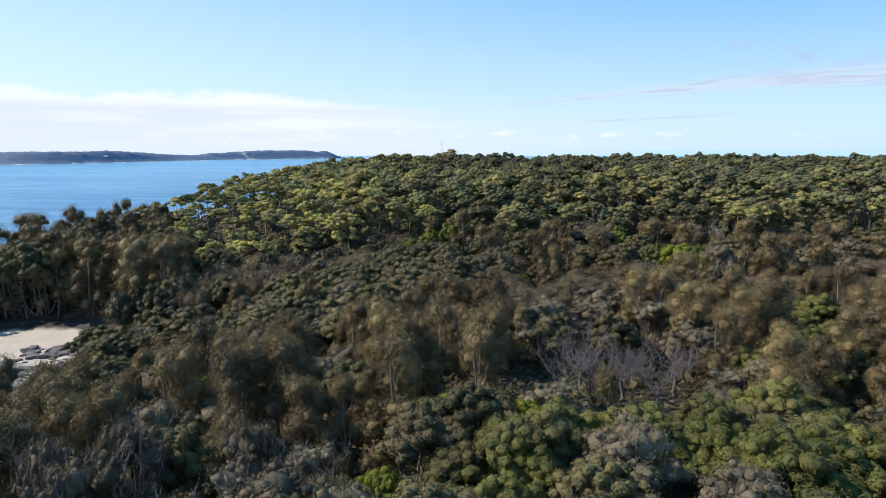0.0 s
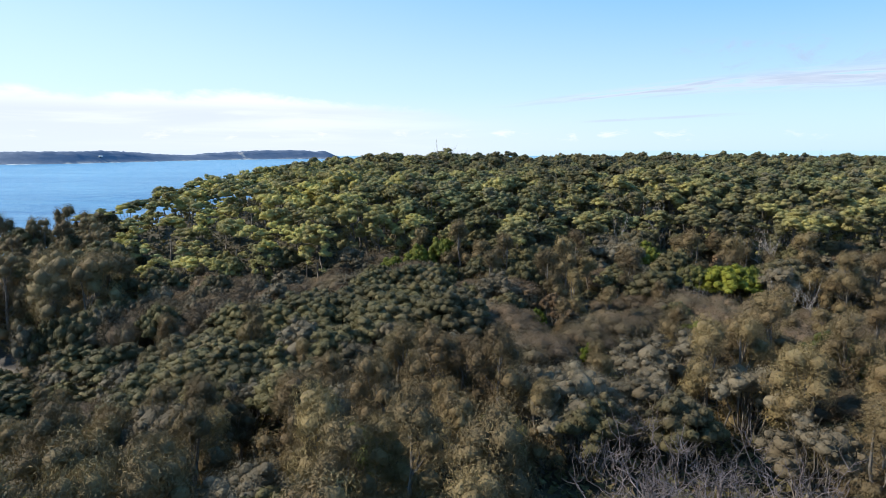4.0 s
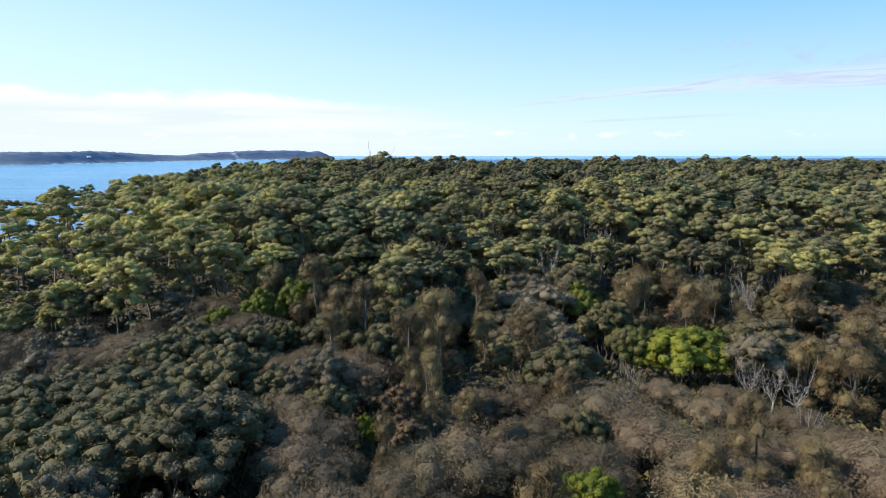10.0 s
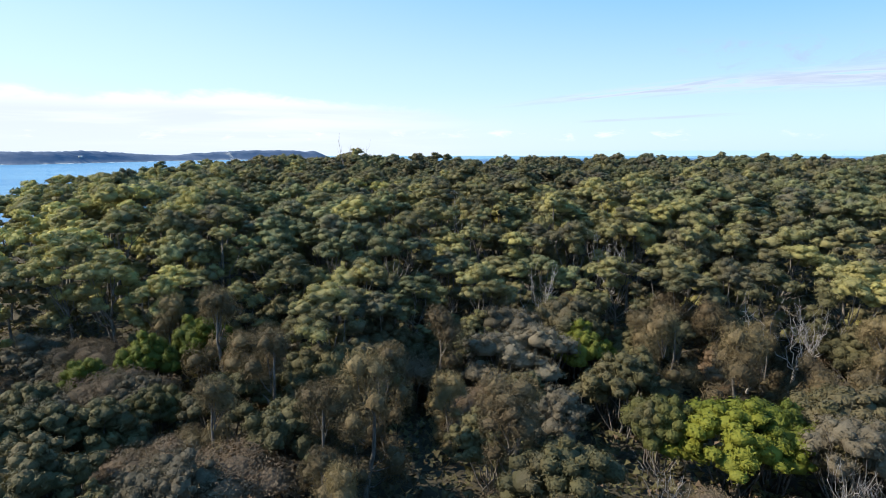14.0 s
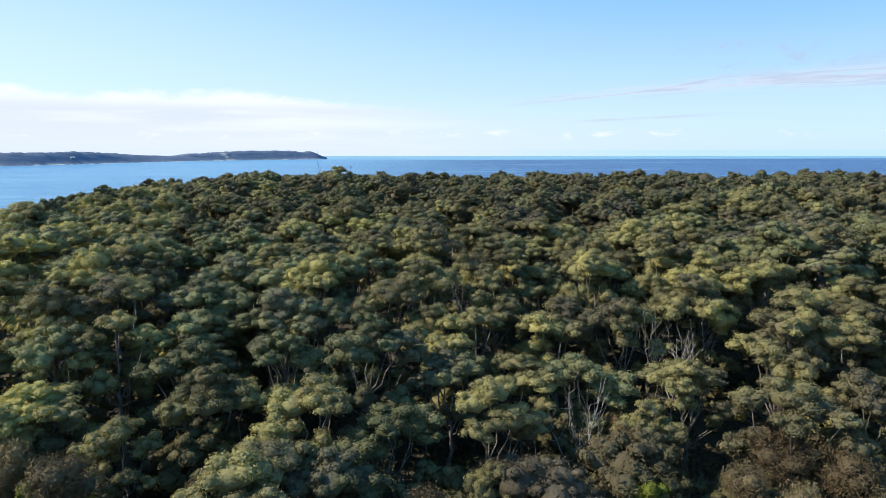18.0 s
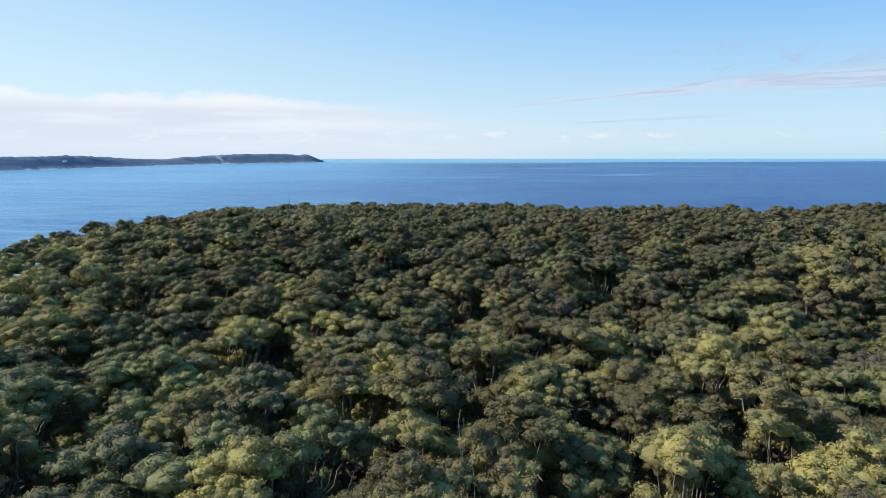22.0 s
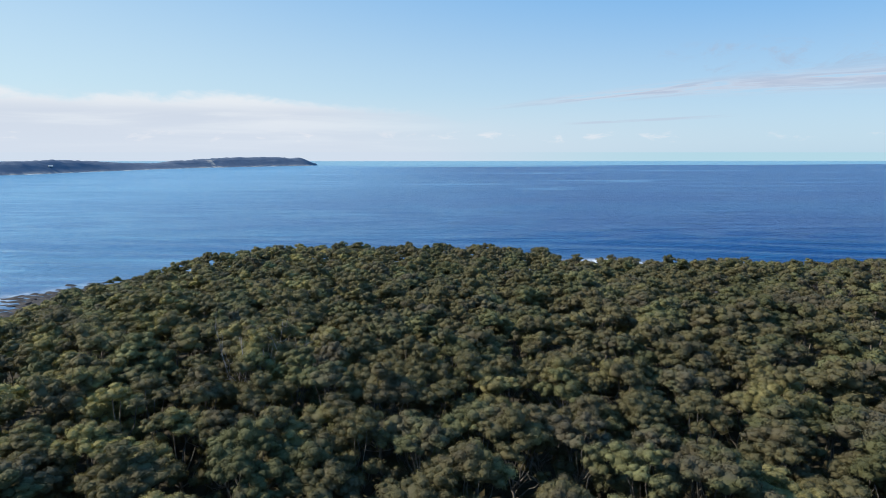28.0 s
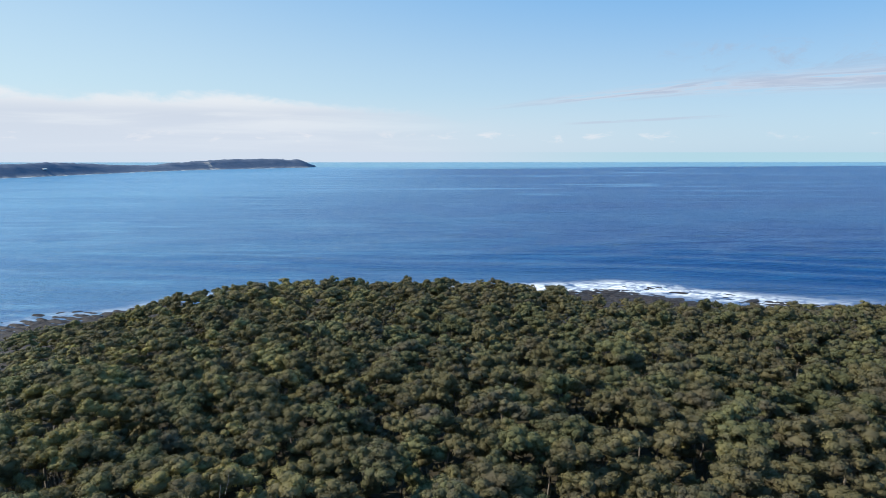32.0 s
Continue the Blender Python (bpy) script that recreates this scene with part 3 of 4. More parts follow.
def leaves(rng, centre, radius, flat, n, size, aspect, low=-0.3, droop=0.0, loose=0.4, lumps=0.3):
    """n leaf sprays over a dome creased like a cauliflower: slim triangles that lie along its skin."""
    waves = [(sphere_dirs(rng, 1)[0] * rng.uniform(2.6, 5.2), rng.uniform(0, 3.1)) for _ in range(4)]

    def swell(d):
        u = np.ones(len(d))
        for q, ph in waves:
            u = u * (0.35 + 0.65 * np.abs(np.sin(d @ q + ph)) ** 0.7)
        return 1 - lumps * 1.35 * (1 - u ** 0.5)

    d = sphere_dirs(rng, n, low)
    lump = swell(d)
    grad = np.stack([(swell(d + e) - lump) / 0.05 for e in np.eye(3) * 0.05], 1)
    grad -= d * (grad * d).sum(1)[:, None]
    reach = radius * lump * (1.12 - 0.34 * rng.random(n) ** 1.4)
    shape = np.array([1, 1, flat])
    p = np.asarray(centre) + d * reach[:, None] * shape
    nrm = (d - 0.8 * grad) / shape + rng.normal(0, loose, (n, 3))
    nrm /= np.linalg.norm(nrm, axis=1)[:, None] + 1e-9
    along = np.cross(nrm, rng.normal(0, 1, (n, 3)))
    along[:, 2] -= droop
    along /= np.linalg.norm(along, axis=1)[:, None] + 1e-9
    across = np.cross(nrm, along)
    s = size * rng.uniform(0.6, 1.4, n)[:, None]
    tip = p + along * s
    v = np.stack([p - across * s * aspect * 0.5 - along * s * 0.25, p + across * s * aspect * 0.5 - along * s * 0.1, tip], 1).reshape(-1, 3)
    return v, np.arange(3 * n).reshape(n, 3)


BALL = bmesh.new()
bmesh.ops.create_icosphere(BALL, subdivisions=2, radius=1.0)
BALL_V = np.array([v.co for v in BALL.verts])
BALL_F = np.array([[v.index for v in f.verts] for f in BALL.faces])
BALL.free()
BALL = bmesh.new()
bmesh.ops.create_icosphere(BALL, subdivisions=1, radius=1.0)
SMALL = (np.array([v.co for v in BALL.verts]), np.array([[v.index for v in f.verts] for f in BALL.faces]))
BALL.free()


def coarse_ball():
    """A ball of 24 triangles for foliage far off."""
    rings = [(0.55, 0.83), (-0.35, 0.94)]
    v = [(0, 0, 1)] + [(r * math.cos((k + 0.5 * j) * math.pi / 3), r * math.sin((k + 0.5 * j) * math.pi / 3), z) for j, (z, r) in enumerate(rings) for k in range(6)] + [(0, 0, -1)]
    f = []
    for k in range(6):
        q = (k + 1) % 6
        f += [(0, 1 + k, 1 + q), (1 + k, 7 + k, 1 + q), (1 + q, 7 + k, 7 + q), (7 + k, 13, 7 + q)]
    return np.array(v, float), np.array(f)


COARSE = coarse_ball()


def body(rng, centre, radius, flat, fill=0.80, lumps=0.16, simple=False):
    """The dense inside of a clump of leaves, flattened underneath."""
    d, faces = COARSE if simple == "coarse" else SMALL if simple else (BALL_V, BALL_F)
    q, ph = rng.normal(0, 3.0, (2, 3)), rng.uniform(0, 6.28, 2)
    r = radius * fill * (1 + lumps * np.sin(d @ q[0] + ph[0]) * np.sin(d @ q[1] + ph[1]) + rng.normal(0, 0.05, len(d)))
    p = d * r[:, None] * np.array([1, 1, flat])
    p[:, 2] = np.where(p[:, 2] < 0, p[:, 2] * 0.5, p[:, 2])
    return p + np.asarray(centre), faces


def cluster(rng, centre, radius, flat, n, density, leaf, aspect, droop=0.2, low=-0.25, loose=0.3, fill=0.76, span=1.2, ball=True):
    """A head of foliage: a dome set with n smaller domes, each with its skin of leaves."""
    out = [body(rng, centre, radius, flat, 0.72, 0.2, ball)]
    turn = rng.uniform(0, 6.28)
    for i in range(n):
        z = 1 - span * (i + 0.4) / n
        a, h = turn + i * 2.4 + rng.uniform(-0.35, 0.35), math.sqrt(max(0.0, 1 - z * z))
        c = np.asarray(centre) + np.array([h * math.cos(a), h * math.sin(a), z * flat]) * radius * rng.uniform(0.62, 0.86)
        r = radius * rng.uniform(0.75, 1.25) * 1.12 / math.sqrt(n)
        k = flat * rng.uniform(0.85, 1.15)
        out.append(leaves(rng, c, r, k, int(density * 480 * r * r), leaf, aspect, low, droop, loose, 0.28))
        out.append(body(rng, c, r, k, fill, 0.16, ball))
    return out


def gum_shape(rng, height=12.0, spread=3.1, density=1.0, leaf=0.13, simple=False, small=1.0, domes=7):
    """Rounded heads of small leaf domes, held up at several levels by pale forking limbs."""
    k = int(rng.integers(5, 8) * small)
    crown, wood = [], []
    lean = rng.normal(0, 0.4, 2)
    fork = np.array([lean[0], lean[1], height * rng.uniform(0.34, 0.48)])
    wood.append(limb(rng, (0, 0, -0.6), fork, 0.19, 0.13, 4, 0.1, 3 if simple else 6))
    for i in range(k):
        a, r = i * 2.4 + rng.uniform(-0.5, 0.5), spread * 0.82 * math.sqrt((i + 0.15) / k)
        big = rng.uniform(0.95, 1.6) * (1.15 if i == 0 else 1.0)
        z = height - big * 0.85 - 0.17 * r * r - rng.uniform(0, 1.3) * (i > 0)
        c = (r * math.cos(a) + lean[0], r * math.sin(a) + lean[1], z)
        crown += cluster(rng, c, big, rng.uniform(0.62, 0.86), domes, density, leaf, 0.7, 0.2, -0.45, ball="coarse" if simple == "far" else True)
        if not simple:
            wood.append(limb(rng, fork + (0, 0, rng.uniform(-0.8, 0.6)), (c[0], c[1], c[2] - 0.1), 0.085, 0.03, 5, 0.2, 4))
    for i in range(int(rng.integers(6, 10) * small * (0.5 if simple == "far" else 1))):
        a, r, z = rng.uniform(0, 6.28), spread * rng.uniform(0.45, 0.95), height * rng.uniform(0.28, 0.72)
        c = (r * math.cos(a) + lean[0], r * math.sin(a) + lean[1], z)
        crown += cluster(rng, c, rng.uniform(0.6, 1.1), 1.0, max(3, domes - 3), density, leaf, 0.7, 0.5, -0.45, ball="coarse" if simple else True)
        if not simple:
            wood.append(limb(rng, fork * (1, 1, 0.8), c, 0.06, 0.02, 5, 0.2, 4))
    return join(wood), join(crown)


def she_oak_shape(rng, height=8.5, spread=2.2, density=1.0):
    """Soft upright plumes of fine hanging needles on a dark trunk."""
    crown, wood = [], [limb(rng, (0, 0, -0.6), (rng.normal(0, 0.3), rng.normal(0, 0.3), height * 0.82), 0.19, 0.05, 6, 0.08, 5)]
    for i in range(15):
        u = rng.uniform(0.25, 1.0) if i > 3 else rng.uniform(0.88, 1.0)
        z = height * u - 0.9
        r = spread * (1 - 0.72 * max(0, u - 0.35) / 0.65) * rng.uniform(0.35, 1.0)
        a = i * 2.4
        c, s = (r * math.cos(a), r * math.sin(a), z), rng.uniform(0.6, 1.05)
        crown.append(leaves(rng, c, s, 1.4, int(density * 1050 * s * s), 0.15, 0.28, -0.8, 0.6, 0.38, 0.42))
        crown.append(body(rng, c, s, 1.3, 0.56, 0.3, True))
        wood.append(limb(rng, (0, 0, z * 0.72), c, 0.05, 0.02, 4, 0.1, 3))
    return join(wood), join(crown)


def bush_shape(rng, height=5.0, spread=2.8, density=1.0, leaf=0.24, aspect=0.5, clumps=9, flat=0.7, upright=0.0, open_wood=0.0, domes=5):
    """A domed bush: heads of foliage over short stems; domes=0 for a close-clipped skin."""
    crown, wood = [], []
    for i in range(clumps):
        a, r = i * 2.4 + rng.uniform(-0.3, 0.3), spread * math.sqrt((i + 0.2) / clumps)
        s = rng.uniform(0.85, 1.35) * (0.55 + 0.20 * spread)
        z = height - s * flat - 0.13 * height * (r / spread) ** 2 * 2.2 - rng.uniform(0, 0.14) * height
        c = (r * math.cos(a), r * math.sin(a), max(z, 0.8))
        fill = 0.84 - open_wood * 0.7
        if not domes:
            s, c = s * 1.2, (c[0], c[1], max(0.8, height * (1 - 0.22 * (r / spread) ** 2 - rng.uniform(0, 0.05)) - s * 1.2 * flat))
        if domes:
            crown += cluster(rng, c, s * 0.92, flat, domes, density, leaf * 0.62, aspect, -upright, -0.4, 0.32, fill, 1.35)
        else:
            crown.append(leaves(rng, c, s, flat, int(density * 560 * s * s), leaf * 0.78, aspect, -0.5, -upright, 0.55, 0.3))
            crown.append(body(rng, c, s, flat, 0.62, 0.16, True))
        wood.append(limb(rng, (rng.normal(0, 0.25), rng.normal(0, 0.25), -0.4), (c[0], c[1], c[2] + open_wood * s * 0.7), 0.075, 0.025, 5, 0.2, 4))
    for i in range(int(open_wood * 60)):
        a, r = rng.uniform(0, 6.28), spread * math.sqrt(rng.random())
        b = np.array([r * math.cos(a), r * math.sin(a), height * rng.uniform(0.6, 1.05) * (1 - 0.2 * (r / spread) ** 2)])
        wood.append(limb(rng, b * (0.4, 0.4, 0.45), b, 0.035, 0.008, 4, 0.25, 3))
    return join(wood), join(crown)


def dead_shape(rng, height=6.0, spread=2.2, twigs=60):
    """A bare tree: forked grey limbs and twigs."""
    wood = []
    fork = np.array([rng.normal(0, 0.2), rng.normal(0, 0.2), height * 0.35])
    wood.append(limb(rng, (0, 0, -0.5), fork, 0.15, 0.11, 4, 0.15, 6))
    ends = []
    for i in range(8):
        a, r = i * 0.9 + rng.uniform(-0.3, 0.3), spread * rng.uniform(0.4, 1.0)
        e = np.array([r * math.cos(a), r * math.sin(a), height * rng.uniform(0.65, 1.0)])
        wood.append(limb(rng, fork, e, 0.042, 0.012, 7, 0.35, 5))
        ends.append(e)
    for i in range(twigs):
        e = ends[int(rng.integers(len(ends)))]
        s = fork + (e - fork) * rng.uniform(0.3, 1.0)
        tip = s + rng.normal(0, 0.45, 3) * (1, 1, 0.6) + (0, 0, rng.uniform(0.2, 0.9))
        wood.append(limb(rng, s, tip, 0.018, 0.005, 4, 0.3, 3))
    return join(wood)


def plant(name, wood, crown, bark, leaf, label, category, group):
    """One plant: an Empty at its foot with a trunk and a crown."""
    root = tagged(new(name), label, category, group)
    root.empty_display_size = 0.5
    for part_name, shape, mat in (("trunk", wood, bark), ("crown", crown, leaf)):
        if shape is not None:
            ob = new(part_name, mesh_of(name + "_" + part_name, *shape, [mat], (), False))
            ob.parent = root
    return root


class Kind:
    """Variants of one kind of plant. The first call for a variant places the built one, later calls place copies."""

    def __init__(self, name, label, category, group, bark, leaf, shapes, height):
        self.given = (name, label, category, group, bark, leaf)
        self.shapes, self.height, self.roots, self.count = shapes, height, {}, 0

    def place(self, rng, x, y, z, height, wide=1.0, turn=None):
        i = self.count % len(self.shapes)
        self.count += 1
        s = height / self.height
        m = Matrix.LocRotScale((x, y, z), Euler((rng.normal(0, 0.04), rng.normal(0, 0.04), rng.uniform(0, 6.28) if turn is None else turn)),
                               (s * wide, s * wide, s))
        if i in self.roots:
            k = self.roots[i].scale
            return copy_thing(self.roots[i], m @ Matrix.Diagonal((1 / k[0], 1 / k[1], 1 / k[2], 1)))
        name, label, category, group, bark, leaf = self.given
        wood, crown = self.shapes[i]
        self.roots[i] = plant(name, wood, crown, bark, leaf, label, category, group)
        # the scale lies in the pose alone
        self.roots[i].matrix_basis = m
        return self.roots[i]

# ---- plants: kinds ----
rng = np.random.default_rng(11)
gum = Kind("gum_tree", "olive-green gum tree with umbrella-shaped leaf clumps and pale limbs", "tree", "gum forest", BARK, GUM,
           [gum_shape(np.random.default_rng(100 + i), 12.0, 3.0 + 0.14 * (i % 4)) for i in range(10)], 12.0)
dull_gum = Kind("gum_tree", "grey-olive gum tree with a thin dull crown and pale limbs", "tree", "gum forest", BARK, DULL_LEAF,
                [gum_shape(np.random.default_rng(130 + i), 12.0, 2.9 + 0.14 * (i % 4), 0.8) for i in range(6)], 12.0)
she_oak = Kind("she_oak_tree", "feathery olive-brown she-oak tree among coastal scrub", "tree", "she-oaks", DARK_BARK, SHE_OAK,
               [she_oak_shape(np.random.default_rng(200 + i)) for i in range(6)], 8.5)
banksia = Kind("banksia_tree", "grey-green coastal banksia tree with silvery leaves and dark twigs", "tree", "banksias", DARK_BARK, GREY_LEAF,
               [bush_shape(np.random.default_rng(300 + i), 6.5, 2.2, 0.9, 0.19, 0.42, 11, 0.95, 0.4, 0.4) for i in range(5)], 6.5)
heath = Kind("heath_bush", "low tan-brown wind-clipped heath bush with a smooth dome", "bush", "heath bushes", DARK_BARK, TAN_LEAF,
             [bush_shape(np.random.default_rng(400 + i), 4.2, 2.3 + 0.3 * (i % 3), 1.8, 0.15, 0.40, 8, 0.72, 0.1, 0.0, 0) for i in range(5)], 4.2)
broad = Kind("broadleaf_tree", "dense dark green broad-leaved tree with a rounded lumpy crown", "tree", "broad-leaved trees", DARK_BARK, DARK_LEAF,
             [bush_shape(np.random.default_rng(500 + i), 6.0, 2.1, 1.0, 0.22, 0.6, 12, 0.95) for i in range(5)], 6.0)
bright = Kind("bright_bush", "bright yellow-green leafy bush standing out of dull scrub", "bush", "bright bushes", DARK_BARK, BRIGHT_LEAF,
              [bush_shape(np.random.default_rng(600 + i), 5.0, 1.9, 1.1, 0.21, 0.6, 11, 0.9) for i in range(4)], 5.0)
fresh = Kind("green_shrub", "fresh green leafy shrub in thick coastal scrub", "shrub", "green shrubs", DARK_BARK, FRESH_LEAF,
             [bush_shape(np.random.default_rng(700 + i), 5.5, 1.7, 1.5, 0.175, 0.6, 12, 1.0) for i in range(5)], 5.5)
rust = Kind("rusty_shrub", "rusty brown half-dry shrub among green scrub", "shrub", "rusty shrubs", DARK_BARK, RUST_LEAF,
            [bush_shape(np.random.default_rng(800 + i), 5.0, 1.4, 1.2, 0.18, 0.45, 9, 1.0, 0.3, 0.2) for i in range(3)], 5.0)
dead = Kind("dead_tree", "bare weathered grey dead tree with forked limbs", "dead tree", "dead trees", DEAD_WOOD, None,
            [(dead_shape(np.random.default_rng(900 + i)), None) for i in range(4)], 6.0)
bare = Kind("leafless_shrub", "leafless purplish-grey shrub, a tangle of thin twigs", "shrub", "leafless shrubs", PURPLE_WOOD, None,
            [(dead_shape(np.random.default_rng(950 + i), 5.0, 2.6, 150), None) for i in range(3)], 5.0)

taken = [(6.5, 45.0, 4.5), (29.0, 100.5, 3.0)]  # gaps in the scrub


def free(x, y, r):
    return all((x - a) ** 2 + (y - b) ** 2 > (r + c) ** 2 * 0.25 for a, b, c in taken)


grove_leaf, grove_wood = [], []
grove_shapes = [she_oak_shape(np.random.default_rng(250 + i), 8.5, 2.2, 0.42) for i in range(5)]


def turned(shape, x, y, z, s, wide, a):
    m = np.array([[math.cos(a), -math.sin(a), 0], [math.sin(a), math.cos(a), 0], [0, 0, 1]]) * np.array([s * wide, s * wide, s])
    return (shape[0] @ m.T + (x, y, z)).astype(np.float32), shape[1]


def stand(kind, x, y, height, wide=1.0, claim=0.0):
    if claim:
        taken.append((x, y, claim))
    if kind is she_oak and (x < -40 or x > 62):
        # the far she-oaks grow together into one grove
        q, a = int(rng.integers(5)), rng.uniform(0, 6.28)
        for shape, store in zip(grove_shapes[q], (grove_wood, grove_leaf)):
            store.append(turned(shape, x, y, float(ground_height(x, y)) - 0.1, height / 8.5, wide, a))
        return
    kind.place(rng, x, y, float(ground_height(x, y)) - 0.1, height, wide)


# ---- plants: landmarks ----
stand(bright, 36.6, 93.5, 6.2, 1.1, 7)
stand(bright, 39.2, 94.0, 6.0, 1.0)
stand(broad, 38.5, 95.5, 4.0, 1.2)
for x, y in ((38.0, 88.0), (33.5, 88.5), (41.5, 84.0), (35.5, 84.5)):
    stand(heath, x, y, 3.0, 0.9, 5)
stand(fresh, 33.0, 95.5, 6.0, 0.9, 4)
for x, y, h in ((-5.5, 103.0, 5.2), (-2.0, 105.0, 6.2), (1.2, 107.0, 6.8)):
    stand(bright, x, y, h, 0.8, 3.5)
stand(bright, 11.3, 82.0, 3.4, 0.6, 2.5)
stand(bright, 24.0, 72.5, 4.6, 0.9, 4)
stand(bright, 31.0, 107.5, 6.8, 0.8, 4)
stand(bright, 14.5, 70.5, 3.6, 0.7, 3)
stand(she_oak, 4.0, 104.0, 9.5, 1.1, 4)
stand(she_oak, 16.3, 96.5, 7.8, 1.0, 4)
stand(rust, 41.0, 104.5, 5.5, 1.2, 4)
for x, y, h in ((44.5, 107.5, 8.0), (47.0, 106.0, 8.6), (50.0, 108.0, 8.0), (40.0, 88.5, 5.0), (42.5, 86.5, 5.6), (31.0, 89.0, 4.5), (49.5, 80.0, 4.0), (52.0, 83.0, 4.5)):
    stand(dead, x, y, h, 0.8, 2)
for x, y in ((9.5, 45.0), (12.0, 43.0), (14.5, 46.0), (11.0, 48.0), (16.0, 42.5), (18.5, 46.5)):
    stand(bare, x, y, 5.6, 1.1, 4)
for x, y, h in ((1.5, 187.0, 15.4), (4.0, 188.0, 14.6), (28.5, 113.0, 10.0), (36.0, 118.0, 10.5), (22.0, 128.0, 11.0), (120.0, 215.0, 13.0)):
    stand(dead, x, y, h, 0.6)


# grey half-bare trees by the western edge, and their twigs
for x, y, top in ((-19.5, 36.0, 17.0), (-22.5, 33.0, 15.5), (-11.8, 36.0, 17.0), (-8.0, 34.5, 16.0), (-15.0, 31.0, 14.5), (-26.0, 38.0, 15.0)):
    h = top - float(ground_height(x, y))
    stand(banksia, x, y, h, 6.0 / h, 4)
    stand(bare, x + 0.4, y - 0.3, h * 1.04, 4.6 / h)
# foot of the she-oak wall behind the beach
for i in range(26):
    x = -112 + i * 2.3 + rng.uniform(-0.8, 0.8)
    stand(broad, x, 112.5 + 0.10 * (x + 80) + rng.uniform(-1.2, 1.2), rng.uniform(3.5, 6.0), 1.2)
for i in range(24):
    x, y = rng.uniform(-104, -58), rng.uniform(114, 128)
    stand(she_oak, x, y, rng.uniform(9.0, 12.4) - 0.2 * max(0.0, -85 - x), 0.75, 2.5)
# close-grown trees down the western slope
for i in range(150):
    x, y = rng.uniform(-112, -56), rng.uniform(140, 245)
    if 3 < float(inland(x, y)) < 26:
        stand(she_oak, x, y, rng.uniform(5.5, 8.2), 1.2)
stand(she_oak, -73, 140, 22.5 - float(ground_height(-73, 140)), 0.8, 3)
stand(she_oak, -76, 142, 21.5 - float(ground_height(-76, 142)), 0.7)
# emergent crowns on the skyline
for x, y, h in ((52, 181, 12.3), (85, 186, 12.6), (91, 193, 12.8), (36, 232, 12.8), (34, 236, 12.4), (-13, 185, 12.0), (3, 189, 13.6), (66, 190, 12.2), (99, 210, 13.0), (101.5, 212, 12.4)):
    stand(gum, x, y, h, 0.95)
# leafless patch and a red-brown shrub on the north-eastern slope
for i in range(26):
    stand(bare, rng.uniform(88, 132), rng.uniform(236, 284), rng.uniform(8.5, 11.0), 0.8)
for x, y in ((106, 281), (108.5, 283), (110, 280)):
    stand(rust, x, y, 9.5, 1.0)
# dead sticks scattered through the scrub and the forest
for i in range(14):
    x, y = rng.uniform(-40, 85), rng.uniform(36, 112)
    if abs(x - 8) < 0.7 * y + 10 and float(inland(x, y)) > 12:
        stand(dead if i % 3 else bare, x, y, rng.uniform(3.8, 5.6), 0.8)
for i in range(16):
    x, y = rng.uniform(-30, 110), rng.uniform(118, 290)
    stand(dead, x, y, rng.uniform(9.0, 10.8), 0.5)


# ---- plants: the scrub belt ----
def within(x, y, x0, x1, y0, y1):
    return x0 <= x <= x1 and y0 <= y <= y1


def scrub_kind(x, y):
    """Which plant grows at a place of the belt, its height and width."""
    u = rng.random()
    if x < -45 and y > 96:
        return (she_oak, 9.5, 1.1) if u < 0.75 else (broad, 8.0, 1.0)
    if y < 37 and x > -8:
        return (fresh, 5.8, 1.0) if u < 0.58 else (bright, 5.4, 0.7) if u < 0.64 else (broad, 6.0, 0.9) if u < 0.76 else (banksia, 6.0, 0.9) if u < 0.96 else (rust, 5.2, 0.7)
    if y < 37:
        return (banksia, 6.6, 1.0) if u < 0.6 else (she_oak, 7.5, 1.0) if u < 0.85 else (fresh, 5.5, 0.9)
    if within(x, y, -60, 6, 37, 66):
        return (she_oak, 8.4, 1.05) if u < 0.72 else (broad, 6.5, 1.0) if u < 0.82 else (banksia, 6.5, 1.0) if u < 0.94 else (fresh, 5.5, 0.9)
    if x > 22 and y < 64:
        return (she_oak, 7.8, 1.1) if u < 0.55 else (fresh, 5.6, 1.0) if u < 0.75 else (banksia, 5.5, 1.0) if u < 0.9 else (heath, 4.2, 1.0)
    if y < 64:
        return (banksia, 5.6, 1.1) if u < 0.45 else (she_oak, 7.2, 1.0) if u < 0.75 else (broad, 5.5, 1.0) if u < 0.9 else (bare, 5.0, 1.0)
    if within(x, y, -60, 3, 64, 92):
        return (broad, 6.4, 1.1) if u < 0.62 else (banksia, 6.0, 0.9) if u < 0.82 else (she_oak, 7.5, 0.8) if u < 0.92 else (heath, 4.5, 1.0)
    if within(x, y, 22, 48, 64, 75):
        return (she_oak, 6.2, 1.05) if u < 0.7 else (heath, 4.0, 1.0) if u < 0.9 else (rust, 4.5, 1.0)
    if within(x, y, 3, 90, 64, 87):
        return (heath, 3.9, 0.95) if u < 0.6 else (broad, 4.6, 0.9) if u < 0.78 else (rust, 4.6, 0.9) if u < 0.88 else (she_oak, 6.0, 0.9)
    if x < 6:
        return (heath, 4.2, 0.95) if u < 0.45 else (banksia, 5.2, 1.0) if u < 0.75 else (fresh, 5.0, 0.8) if u < 0.85 else (broad, 5.6, 1.0)
    return (she_oak, 7.6, 1.1) if u < 0.40 else (broad, 6.6, 1.0) if u < 0.62 else (heath, 4.8, 1.0) if u < 0.78 else (banksia, 6.5, 1.0) if u < 0.93 else (rust, 5.5, 1.0)


